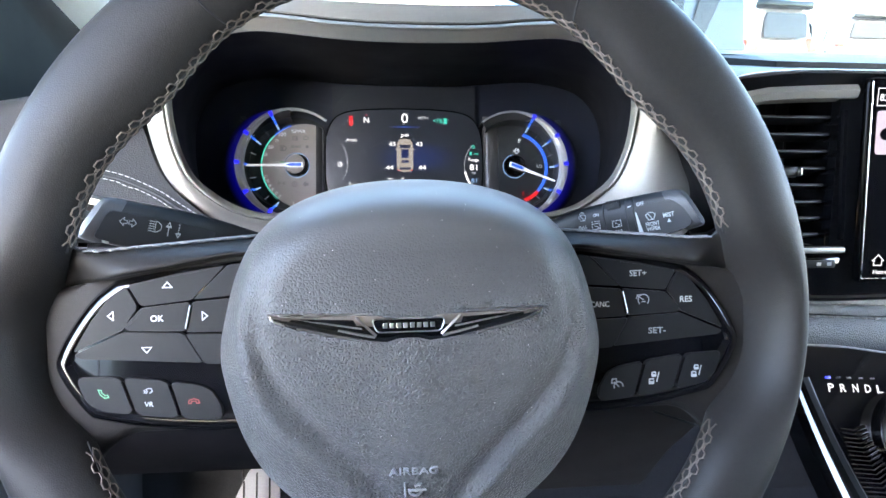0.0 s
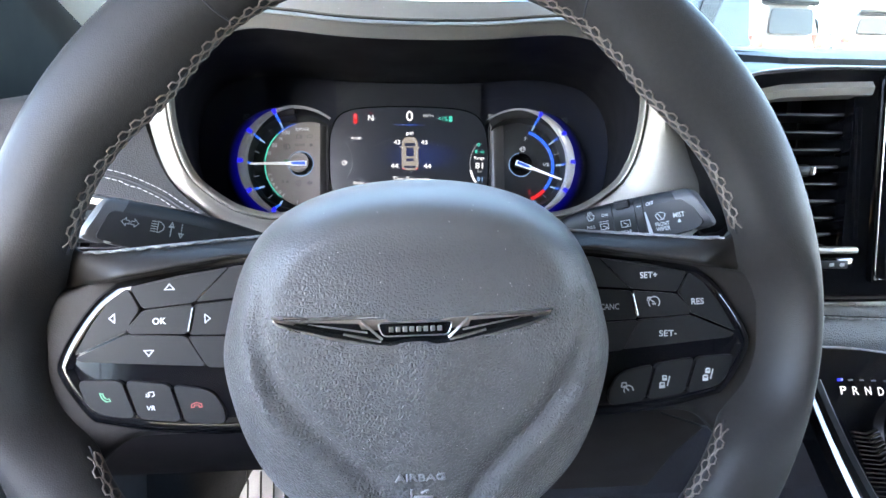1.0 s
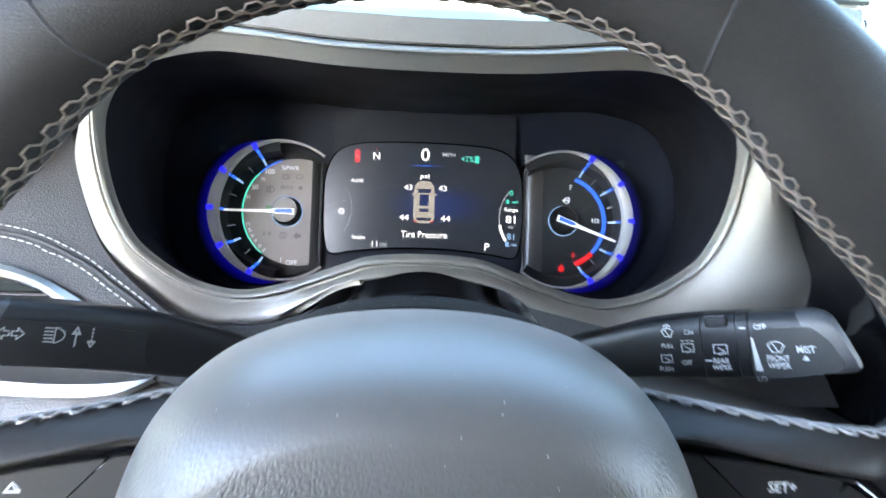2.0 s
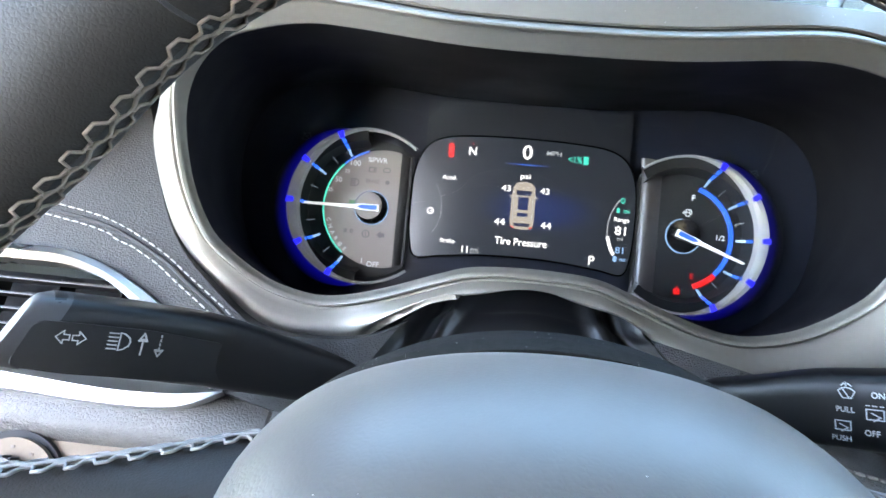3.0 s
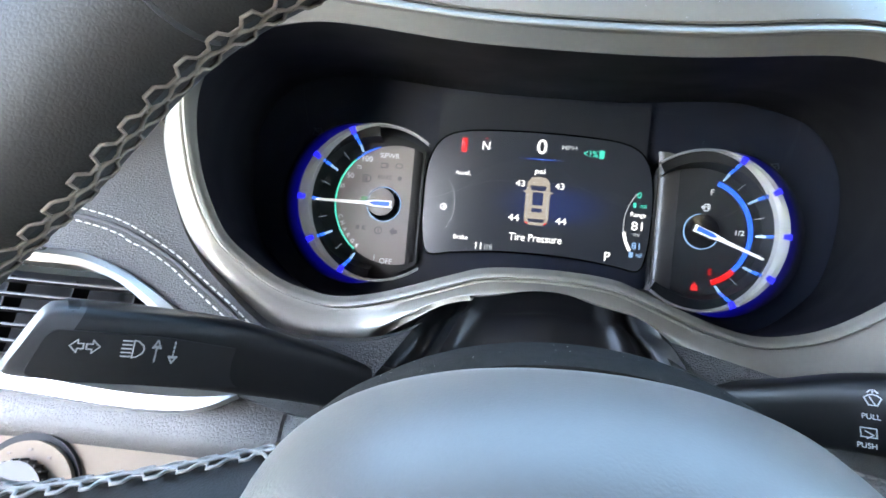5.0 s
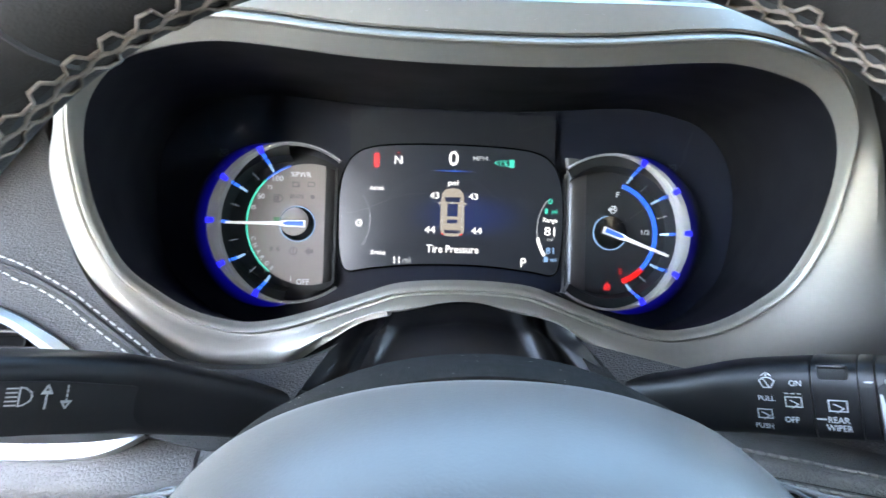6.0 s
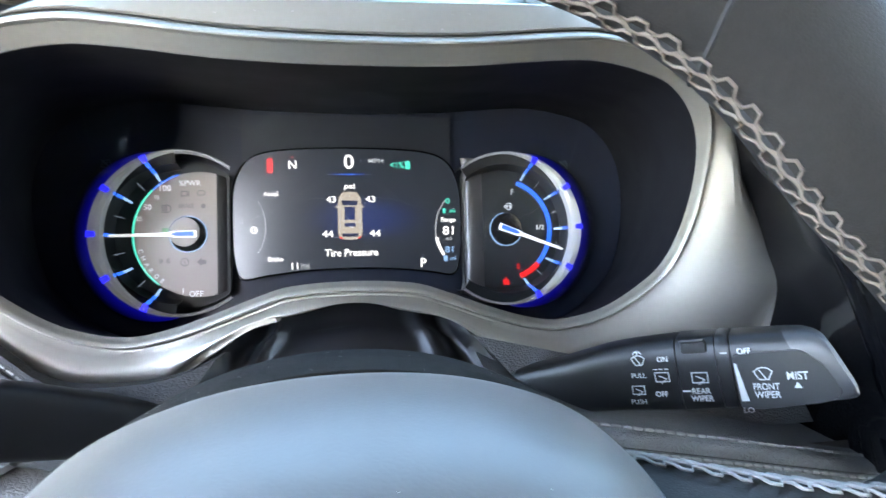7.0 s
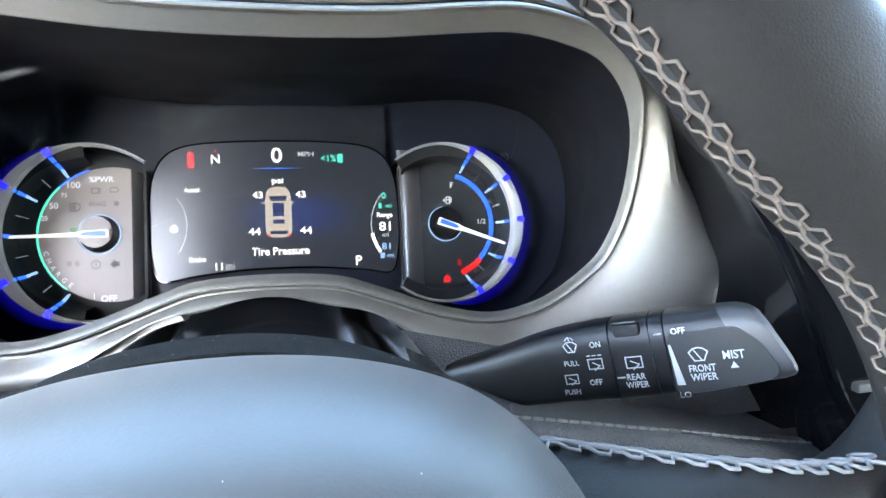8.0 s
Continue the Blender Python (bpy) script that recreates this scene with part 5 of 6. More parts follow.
part("lever", stalk_body(smooth_stations([(-0.0070, -0.0018, 0.0134, 0.0093), (0.0, -0.0020, 0.0137, 0.0093), (0.030, -0.0030, 0.0145, 0.0095), (0.055, -0.0045, 0.0145, 0.0095), (0.080, -0.0065, 0.0128, 0.0090), (0.110, -0.0095, 0.0108, 0.0080), (0.150, -0.0120, 0.0100, 0.0078)]), lift=lambda x: 0.42 * max(0.0, x - 0.050) ** 1.15), M_PLASTIC, lstalk, "tapered matt black lever")
part("end_cap", stalk_body([(-0.0180, -0.0015, 0.0085, 0.0050), (-0.0174, -0.0015, 0.0108, 0.0066), (-0.0160, -0.0015, 0.0122, 0.0078), (-0.0130, -0.0016, 0.0130, 0.0087), (-0.0070, -0.0018, 0.0136, 0.0094)], shear=0.42), M_CAP, lstalk, "rounded pale grey end cap with slanted end, lightened for its highlight")
INSET = [(-0.0165, -0.0125), (-0.0120, 0.0020), (-0.0095, 0.0042), (0.0250, 0.0040), (0.0520, 0.0015), (0.0700, -0.0030), (0.0700, -0.0140), (0.0400, -0.0152), (0.0, -0.0142)]
part("face_panel", prism(rounded(INSET, 0.003, 4), -0.0030, 0.0003, 0.0003, 2), M_FACEPLATE, lstalk, "dark inset panel with the symbols")
SZ = 0.0006
strokes("symbol", [[(-1, 0), (-0.5, 0.5), (-0.5, 0.2), (-0.1, 0.2), (-0.1, -0.2), (-0.5, -0.2), (-0.5, -0.5), (-1, 0)], [(1, 0), (0.5, 0.5), (0.5, 0.2), (0.1, 0.2), (0.1, -0.2), (0.5, -0.2), (0.5, -0.5), (1, 0)]], 0.0004, SZ, M_WHITE, lstalk, -0.0002, -0.0010, 0.0046)
strokes("symbol", BEAM, 0.0005, SZ, M_WHITE, lstalk, 0.0150, -0.0010, 0.0036)
strokes("symbol", [[(0, -1), (0, 0.2)], [(-0.35, 0.3), (0.35, 0.3), (0, 1), (-0.35, 0.3)], [(-0.2, 0.45), (0.2, 0.45)]], 0.0006, SZ, M_WHITE, lstalk, 0.0228, -0.0013, 0.0040)
strokes("symbol", [[(0, 1), (0, 0.85)], [(0, 0.6), (0, 0.45)], [(0, 0.2), (0, 0.05)], [(0, -0.2), (0, -0.3)], [(-0.35, -0.4), (0.35, -0.4), (0, -1), (-0.35, -0.4)], [(-0.2, -0.5), (0.2, -0.5)]], 0.0006, SZ, M_WHITE, lstalk, 0.0289, -0.0015, 0.0040)

RS = stalk_frame((0.112, 0.302, 1.098), (0.79, -0.61, 0.40), 22)
rstalk = thing("wiper_stalk", RS, "matt black wiper stalk with white wiper markings", "column stalk")
part("lever", stalk_body(smooth_stations([(-0.110, -0.0165, 0.0095, 0.0075), (-0.065, -0.0145, 0.0105, 0.0080), (-0.036, -0.0120, 0.0122, 0.0088), (-0.012, -0.0090, 0.0140, 0.0095), (0.0135, -0.0080, 0.0150, 0.0098)])), M_PLASTIC, rstalk, "tapered matt black lever")
part("rear_wiper_ring", stalk_body([(0.0140, -0.0080, 0.0147, 0.0095), (0.0145, -0.0080, 0.0151, 0.0099), (0.0275, -0.0075, 0.0148, 0.0098), (0.0280, -0.0075, 0.0145, 0.0094)]), M_PLASTIC, rstalk, "turning ring on the lever")
part("divider", stalk_body([(0.0283, -0.0074, 0.0145, 0.0096), (0.0290, -0.0074, 0.0148, 0.0098), (0.0325, -0.0073, 0.0146, 0.0097), (0.0330, -0.0073, 0.0142, 0.0093)]), M_PLASTIC, rstalk)
part("grip", stalk_body(smooth_stations([(0.0335, -0.0072, 0.0144, 0.0096), (0.0420, -0.0070, 0.0142, 0.0095), (0.0540, -0.0063, 0.0132, 0.0090), (0.0565, -0.0062, 0.0130, 0.0088)])), M_PLASTIC, rstalk, "front wiper grip")
part("end_cap", stalk_body([(0.0560, -0.0061, 0.0132, 0.0090), (0.0620, -0.0060, 0.0128, 0.0086), (0.0652, -0.0061, 0.0118, 0.0078), (0.0668, -0.0062, 0.0104, 0.0066), (0.0674, -0.0062, 0.0082, 0.0050)], shear=-0.40), M_CAP, rstalk, "rounded pale grey end cap with slanted end, lightened for its highlight")
part("face_panel", prism(rounded([(0.0338, -0.0205), (0.0338, 0.0005), (0.0560, 0.0012), (0.0625, -0.0050), (0.0668, -0.0150), (0.0625, -0.0176), (0.0450, -0.0200)], 0.0025, 4), -0.0030, 0.0003, 0.0003, 2), M_FACEPLATE, rstalk, "dark inset panel with the markings")
part("thumb_slot", box((0.0208, 0.0040, -0.0010), (0.0095, 0.0055, 0.0034), 0.0012), M_GROOVE, rstalk, "recessed thumb rest on the ring")
part("thumb_lip", box((0.0208, 0.0064, 0.0005), (0.0088, 0.0016, 0.0016), 0.0006), M_PLASTIC, rstalk)
for s, h, x, y, w in (("PULL", 0.0020, -0.0012, -0.0064, 0.0057), ("PUSH", 0.0020, -0.0030, -0.0172, 0.0060), ("ON", 0.0022, 0.0089, -0.0002, 0.0040), ("OFF", 0.0022, 0.0065, -0.0141, 0.0046), ("REAR", 0.0023, 0.0213, -0.0131, 0.0066), ("WIPER", 0.0023, 0.0212, -0.0160, 0.0080), ("OFF", 0.0023, 0.0381, 0.0016, 0.0046), ("FRONT", 0.0025, 0.0435, -0.0118, 0.0084), ("WIPER", 0.0025, 0.0435, -0.0148, 0.0084), ("MIST", 0.0029, 0.0538, -0.0080, 0.0066), ("LO", 0.0020, 0.0365, -0.0206, 0.0036)):
    lettering("lettering", s, h, x, y, SZ, M_WHITE, rstalk, w)
FAN = [[(-1, 0.4), (-0.5, 0.8), (0, 0.9), (0.5, 0.8), (1, 0.4), (0.5, -0.6), (-0.5, -0.6), (-1, 0.4)], [(0.3, -0.6), (-0.4, 0.6)]]
SQUARE = [[(-1, -0.7), (-1, 0.7), (1, 0.7), (1, -0.7), (-1, -0.7)], [(-0.2, -0.9), (0.6, -0.3), (-0.4, 0.2)]]
strokes("symbol", FAN, 0.0004, SZ, M_WHITE, rstalk, -0.0005, -0.0006, 0.0026)
strokes("symbol", [[(-0.7, 0), (-0.3, 0.4)], [(0, 0), (0, 0.5)], [(0.7, 0), (0.3, 0.4)]], 0.0004, SZ, M_WHITE, rstalk, -0.0005, 0.0024, 0.0022)
strokes("symbol", SQUARE, 0.0004, SZ, M_WHITE, rstalk, -0.0023, -0.0124, 0.0024)
strokes("symbol", SQUARE, 0.0004, SZ, M_WHITE, rstalk, 0.0077, -0.0073, 0.0026)
strokes("symbol", [[(-1, 1.1), (-0.6, 1.1)], [(-0.2, 1.1), (0.2, 1.1)], [(0.6, 1.1), (1, 1.1)]], 0.0004, SZ, M_WHITE, rstalk, 0.0077, -0.0070, 0.0026)
strokes("symbol", SQUARE, 0.0004, SZ, M_WHITE, rstalk, 0.0215, -0.0079, 0.0028)
strokes("symbol", FAN, 0.0004, SZ, M_WHITE, rstalk, 0.0431, -0.0074, 0.0030)
strokes("symbol", [[(-1, 0), (1, 0)]], 0.0006, SZ, M_WHITE, rstalk, 0.0160, -0.0131, 0.0012)
strokes("symbol", [[(-1, 0), (1, 0)]], 0.0006, SZ, M_WHITE, rstalk, 0.0312, 0.0012, 0.0010)
part("symbol", prism([(0.0340, -0.0030), (0.0348, -0.0030), (0.0372, -0.0172), (0.0346, -0.0172)], SZ - 0.0002, SZ), M_WHITE, rstalk)
part("symbol", prism([(0.0522, -0.0125), (0.0546, -0.0125), (0.0534, -0.0103)], SZ - 0.0002, SZ), M_WHITE, rstalk)

# ---------------------------------------------------------------- dashboard
DASH = frame_of((0, 0.36, 1.10), 45)


def on_dash(u, v, w=0.0):
    return DASH @ Vector((u, v, w))


dash = thing("dashboard", Matrix.Identity(4), "black leather-wrapped dashboard with pale double seams", "dashboard")
# top pad running to the windscreen
top_rows = []
XS = [-0.43, -0.38, -0.33, -0.28, -0.24, -0.205, -0.18, -0.12, -0.06, 0, 0.06, 0.12, 0.18, 0.205, 0.24, 0.28, 0.35, 0.5, 0.7, 0.9, 1.1, 1.17]
for y, z in ((0.372, 1.150), (0.365, 1.176), (0.370, 1.188), (0.385, 1.1945), (0.42, 1.197), (0.50, 1.194), (0.65, 1.186), (0.85, 1.172), (1.05, 1.150), (1.10, 1.10)):
    row = []
    for x in XS:
        hood = max(0.0, min(1.0, (0.235 - abs(x)) / 0.04))
        yy, zz = y + 0.03 * max(0, (abs(x - 0.35) - 0.3) / 0.5) ** 2, z
        if x > 0.15:
            yy, zz = max(yy, 0.462 if x < 0.27 else 0.388), max(zz, 1.186) if y < 1 else zz
        # behind the hood the pad swells up and starts farther forward
        swell = max(zz, 1.221 + 0.010 * math.exp(-((yy - 0.54) / 0.10) ** 2)) if y < 0.6 else zz + 0.02 * math.exp(-((yy - 0.60) / 0.12) ** 2)
        yy = yy + hood * (max(yy, 0.381 + 0.5 * (yy - 0.365)) - yy)
        zz = zz + hood * (swell - zz)
        # the pad falls away to the door
        zz -= 0.085 * max(0.0, min(1.0, (-0.215 - x) / 0.07))
        row.append(Vector((x, yy, zz)))
    top_rows.append(row)
part("top_pad", loft(top_rows), M_DASH, dash, "dark grained top pad", 60)

# left leather field between bezel and vent, laid on the dash slope
TRIM_OUT = [(-0.330, -0.012), (-0.290, -0.0060), (-0.262, -0.0036), (-0.241, -0.0036), (-0.2185, -0.0047), (-0.1976, -0.0111), (-0.1832, -0.0181), (-0.1705, -0.0254), (-0.160, -0.0330), (-0.150, -0.0420)]
TRIM_IN = [(-0.330, -0.019), (-0.290, -0.0130), (-0.262, -0.0106), (-0.2415, -0.0106), (-0.2196, -0.0110), (-0.1991, -0.0165), (-0.1850, -0.0245), (-0.1740, -0.0320), (-0.164, -0.0400), (-0.154, -0.0480)]
trim_o = [(p.x, p.y) for p in spline([(a, b, 0) for a, b in TRIM_OUT], 4)]
trim_i = [(p.x, p.y) for p in spline([(a, b, 0) for a, b in TRIM_IN], 4)]
edge_low = [(-0.145, -0.058), (-0.125, -0.063), (-0.105, -0.067), (-0.086, -0.066)]
EDGE_UP = [(-0.360, 0.075), (-0.310, 0.080), (-0.270, 0.090), (-0.238, 0.104), (-0.212, 0.100), (-0.196, 0.062), (-0.182, 0.028), (-0.166, 0.004), (-0.140, -0.0180), (-0.121, -0.0290), (-0.097, -0.0310), (-0.073, -0.0280), (-0.056, -0.0200)]
low = spline([(a, b, 0) for a, b in TRIM_OUT + edge_low], 4)
high = spline([(a, b, 0) for a, b in EDGE_UP], 5)
m = len(low)
rows = []
for j in range(11):
    t = j / 10
    row = []
    for i, p in enumerate(low):
        f = i / (m - 1) * (len(high) - 1)
        h = high[int(f)].lerp(high[min(int(f) + 1, len(high) - 1)], f - int(f))
        q = p.lerp(h, t)
        row.append(on_dash(q.x, q.y, -0.0015 - 0.006 * max(0.0, t - 0.9) / 0.1))
    rows.append(row)
bm = loft(rows)
loft([[on_dash(p.x, p.y, -0.0015) for p in low], [on_dash(p.x, p.y - 0.001, -0.010) for p in low]], bm=bm)
part("side_leather", bm, M_DASH, dash, "grained black leather field", 50)
SEAM = [(-0.300, 0.0215), (-0.262, 0.0225), (-0.2261, 0.0180), (-0.2027, 0.0125), (-0.1771, 0.0005), (-0.1621, -0.0095), (-0.1395, -0.0248), (-0.125, -0.036)]
for off in (0.0, -0.0068):
    line = [on_dash(p.x - off * 0.35 * -1 * (1 if p.x > -0.2 else 0.2), p.y + off * (0.95 if p.x < -0.19 else 0.8), 0.0006) for p in spline([(a, b, 0) for a, b in SEAM], 6)]
    dashes("seam", line, 0.0048, 0.0034, 0.00042, dash)
part("seam_groove", tube([on_dash(p.x, p.y - 0.0033, -0.0006) for p in spline([(a, b, 0) for a, b in SEAM], 6)], 0.0009, 6), M_GROOVE, dash)

# left air vent
lvent = thing("air_vent", DASH, "side air vent with black slats and satin trim", "air vent")
part("upper_trim", loft([[Vector((p[0], p[1] + 0.0005, -0.002)) for p in trim_o], [Vector((p[0], p[1], 0.0015)) for p in trim_o], [Vector((a[0] * 0.5 + b[0] * 0.5, a[1] * 0.5 + b[1] * 0.5, 0.0032)) for a, b in zip(trim_o, trim_i)], [Vector((p[0], p[1], 0.0005)) for p in trim_i], [Vector((p[0], p[1] + 0.001, -0.012)) for p in trim_i]]), M_BRIGHT, lvent, "curved satin trim strip")
part("duct", box((-0.243, -0.036, -0.045), (0.19, 0.062, 0.004)), M_SAIL, lvent, "dark duct behind the slats")
for i in range(6):
    v = -0.0175 - i * 0.0074
    x1 = (-0.178, -0.176, -0.172, -0.168, -0.166, -0.164)[i]
    part("slat", box(((x1 - 0.335) / 2, v, -0.012), (x1 + 0.335, 0.0014, 0.007), 0.0004, turn=None), M_VENT, lvent)
for x in (-0.300, -0.266, -0.232, -0.200):
    part("divider", box((x, -0.036, -0.024), (0.0012, 0.045, 0.012), 0.0004), M_VENT, lvent)
STRIP_T = [(-0.330, -0.061), (-0.2668, -0.0625), (-0.2297, -0.0630), (-0.1844, -0.0655), (-0.1566, -0.0650), (-0.140, -0.0630), (-0.1310, -0.0612)]
STRIP_B = [(-0.330, -0.068), (-0.2641, -0.0690), (-0.2274, -0.0695), (-0.183, -0.0714), (-0.1552, -0.0706), (-0.1423, -0.0675), (-0.1310, -0.0616)]
st, sb = ([(p.x, p.y) for p in spline([(a, b, 0) for a, b in c], 4)] for c in (STRIP_T, STRIP_B))
part("lower_trim", loft([[Vector((a, b + 0.010, -0.010)) for a, b in st], [Vector((a, b + 0.001, -0.001)) for a, b in st], [Vector((a, b, 0.0012)) for a, b in st], [Vector((a, b, 0.0016)) for a, b in sb], [Vector((a, b - 0.001, -0.003)) for a, b in sb]]), M_BRIGHT, lvent, "bright satin lower strip")

# roll below the vent, then the lower panel with the lamp switch
prof = [(-0.0540, -0.016), (-0.0610, -0.0060), (-0.0710, -0.0012), (-0.0790, -0.0002), (-0.0860, -0.0030), (-0.0905, -0.0080), (-0.0930, -0.0150)]
rows = [[on_dash(u, v, w - 0.0015) for u in [-0.36 + 0.03 * i for i in range(9)] + [-0.111]] for v, w in prof]
part("roll", loft(rows), M_ROLL, dash, "grey grained padded roll", 60)
rows = [[on_dash(u, v, w - 0.002) for u in (-0.1095, -0.095, -0.08, -0.062)] for v, w in [(-0.045, -0.006)] + prof]
part("roll_end", loft(rows), M_SHELF, dash, "short dark roll beside the column", 60)
rows = [[Vector((x, y, z)) for x in (-0.43, -0.36, -0.30, -0.24, -0.18, -0.13, -0.085)] for y, z in ((0.3125, 1.036), (0.301, 1.0315), (0.291, 1.0215), (0.281, 1.008), (0.280, 0.982))]
part("switch_panel", loft(rows), M_BEIGE, dash, "warm grey lower panel under the roll", 50)
rows = [[Vector((x, y, z)) for x in (-0.43, -0.36, -0.30, -0.24, -0.18, -0.13, -0.085)] for y, z in ((0.2835, 0.983), (0.2825, 0.976), (0.300, 0.93), (0.330, 0.885), (0.350, 0.862))]
part("knee_panel", loft(rows), M_CAVITY, dash, "black lower knee panel", 50)
KN = frame_of((-0.215, 0.2865, 1.0175), 42)
switch = thing("lamp_switch", KN, "dark ribbed rotary headlamp switch in the lower panel", "switch")
part("well", disc(0, 0, 0.0245, -0.012, 0.0012, 0.001, 40), M_CAVITY, switch, "dark round recess")
part("face", disc(0.0012, 0, 0.0215, -0.002, 0.0040, 0.0008, 48), M_BEIGE, switch, "warm grey round switch face")
knob = part("knob", disc(0, 0, 0.0135, 0.0, 0.0100, 0.0015, 40), M_PLASTIC, switch, "ribbed black knob")
for i in range(24):
    a = 2 * math.pi * i / 24
    part("rib", box((0.0137 * math.cos(a), 0.0137 * math.sin(a), 0.0050), (0.0012, 0.0012, 0.008), 0.0003), M_PLASTIC, knob)
for i, a in enumerate((60, 90, 120, 150)):
    part("bar", box((0.0178 * math.cos(radians(a)), 0.0178 * math.sin(radians(a)), 0.0042), (0.0018, 0.0011, 0.0004), 0.0001), M_THREAD, switch)

# right side: leather shelf with a double seam, running on under the centre panel
SHELF = [(0.058, 1.0765), (0.100, 1.0678), (0.150, 1.0570), (0.200, 1.0460), (0.250, 1.0360), (0.300, 1.0315), (0.360, 1.0290), (0.500, 1.028), (0.750, 1.03), (1.17, 1.03)]
line = spline([(x, 0.295, z) for x, z in SHELF], 4)
shelf_prof = [(0.075, -0.006), (0.050, -0.004), (0.025, -0.0015), (0.008, 0.0008), (0.002, 0.0006), (-0.0003, -0.0008), (-0.0012, -0.0046), (0.0008, -0.0056), (-0.0030, -0.0068), (-0.0060, -0.0100), (-0.0095, -0.0160), (-0.0120, -0.0240), (-0.0080, -0.0360), (0.006, -0.0480)]
rows = [[Vector((p.x, p.y + dy * (1 if dy < 0.02 or p.x < 0.26 else 0.6), p.z + dz)) for p in line] for dy, dz in shelf_prof]
part("shelf", loft(rows), M_SHELF, dash, "grained black leather shelf with a padded edge", 60)
dashes("seam", [Vector((p.x, p.y + 0.0045, p.z + 0.0012)) for p in line[:30]], 0.0052, 0.0042, 0.00080, dash)
dashes("seam", [Vector((p.x, p.y - 0.0024, p.z - 0.0060)) for p in line[:30]], 0.0052, 0.0042, 0.00080, dash)
part("seam_groove", tube([Vector((p.x, p.y + 0.0004, p.z - 0.0052)) for p in line], 0.0010, 6), M_GROOVE, dash)
rows = []
for v, w, u0, drop in ((-0.018, -0.006, 0.055, 0.020), (-0.030, -0.002, 0.064, 0.012), (-0.042, -0.0015, 0.073, 0.006), (-0.055, -0.003, 0.081, 0), (-0.068, -0.009, 0.089, 0)):
    rows.append([on_dash(u0 + (0.30 - u0) * f, v - drop * min(1.0, f * 3), w) for f in (0, 0.04, 0.1, 0.2, 0.4, 0.7, 1)])
part("gusset", loft(rows), M_SHELF, dash, "leather gusset beside the column", 60)
rows = [[Vector((x, y, z)) for x in (0.055, 0.10, 0.16, 0.22, 0.262)] for y, z in ((0.305, 1.045), (0.300, 1.00), (0.315, 0.95), (0.35, 0.90), (0.40, 0.82), (0.44, 0.74))]
part("knee_panel", loft(rows), M_KNEE, dash, "dark grained knee panel beside the column", 50)
part("panel_gap", tube([Vector((0.205, 0.338, 0.915)), Vector((0.262, 0.352, 0.885))], 0.0009, 6), M_GROOVE, dash)

# steering column: leather boot, shroud
boot = thing("column_boot", Matrix.Identity(4), "folded black leather boot over the steering column", "column boot")
rows = []
side_line = spline([(0.050, 0.004, 0), (0.0545, -0.013, 0), (0.0600, -0.0200, 0), (0.0730, -0.0415, 0), (0.0870, -0.0630, 0), (0.098, -0.082, 0)], 4)
for j, e in enumerate(side_line):
    t = j / (len(side_line) - 1)
    row = []
    for i in range(49):
        x = -1 + 2 * i / 48
        fold = 0.0060 * math.exp(-((abs(x + 0.06 * t) - 0.60 - 0.05 * t) / 0.09) ** 2) - 0.0055 * math.exp(-((abs(x) - 0.80) / 0.08) ** 2) + 0.0022 * math.sin(7 * x + 3 * t) * (1 - x * x)
        edge = 0.006 * (1 - min(1.0, (1 - abs(x)) / 0.10))
        row.append(on_dash(x * e.x, e.y + 0.008 * (1 - x * x), -0.0230 + 0.0090 * t + 0.0105 * (1 - x * x) * t + fold * math.sin(math.pi * min(1, t + 0.2)) + edge))
    rows.append(row)
for name, i0, i1 in (("side_fold", 0, 9), ("cover", 8, 41), ("side_fold", 40, 49)):
    part(name, loft([r[i0:i1] for r in rows]), M_BOOT, boot, "soft folded black leather", 60)
col = thing("column_shroud", frame_of((-0.002, 0.262, 1.060), 20), "black plastic shroud round the steering column", "column shroud")
part("shell", loft([[Vector((r * math.cos(a), 0.8 * r * math.sin(a) - 0.010, z)) for a in [2 * math.pi * i / 36 for i in range(36)]] for r, z in ((0.040, 0.010), (0.052, -0.002), (0.058, -0.030), (0.060, -0.075), (0.060, -0.20))], ring=True, caps=True), M_PLASTIC, col)

# ---------------------------------------------------------------- centre panel
DRIVER = Vector((-0.017, -0.058, 1.216))
CENTRE = Matrix.Translation(DRIVER) @ Matrix.Scale(0.897, 4) @ Matrix.Translation(-DRIVER) @ frame_of((0, 0.33, 1.10), 12)
centre = thing("centre_panel", CENTRE, "piano-black centre panel round vent and touchscreen", "dashboard trim")
bm = bmesh.new()
# panel built as frame strips so that the vent opening goes through
strips = [
    [(0.1950, 0.0560), (0.205, 0.0760), (0.230, 0.0862), (0.268, 0.0905), (0.310, 0.0915), (0.600, 0.0915), (0.600, 0.0775), (0.305, 0.0775), (0.250, 0.0760), (0.226, 0.0735), (0.214, 0.0600)],
    [(0.3060, 0.0775), (0.600, 0.0775), (0.600, -0.0330), (0.3090, -0.0330)],
    [(0.258, -0.0330), (0.600, -0.0330), (0.600, -0.0715), (0.300, -0.0715), (0.278, -0.0660), (0.262, -0.0560), (0.250, -0.0430)],
    [(0.1950, 0.0560), (0.214, 0.0600), (0.226, 0.0735), (0.226, 0.045), (0.244, 0.0), (0.262, -0.0330), (0.250, -0.0430), (0.2450, -0.0330), (0.2325, -0.0050), (0.2140, 0.0300)],
]
for s in strips:
    prism(s, -0.008, 0.0, bm=bm)
part("fascia", bm, M_GLOSS, centre, "glossy black fascia", 30)
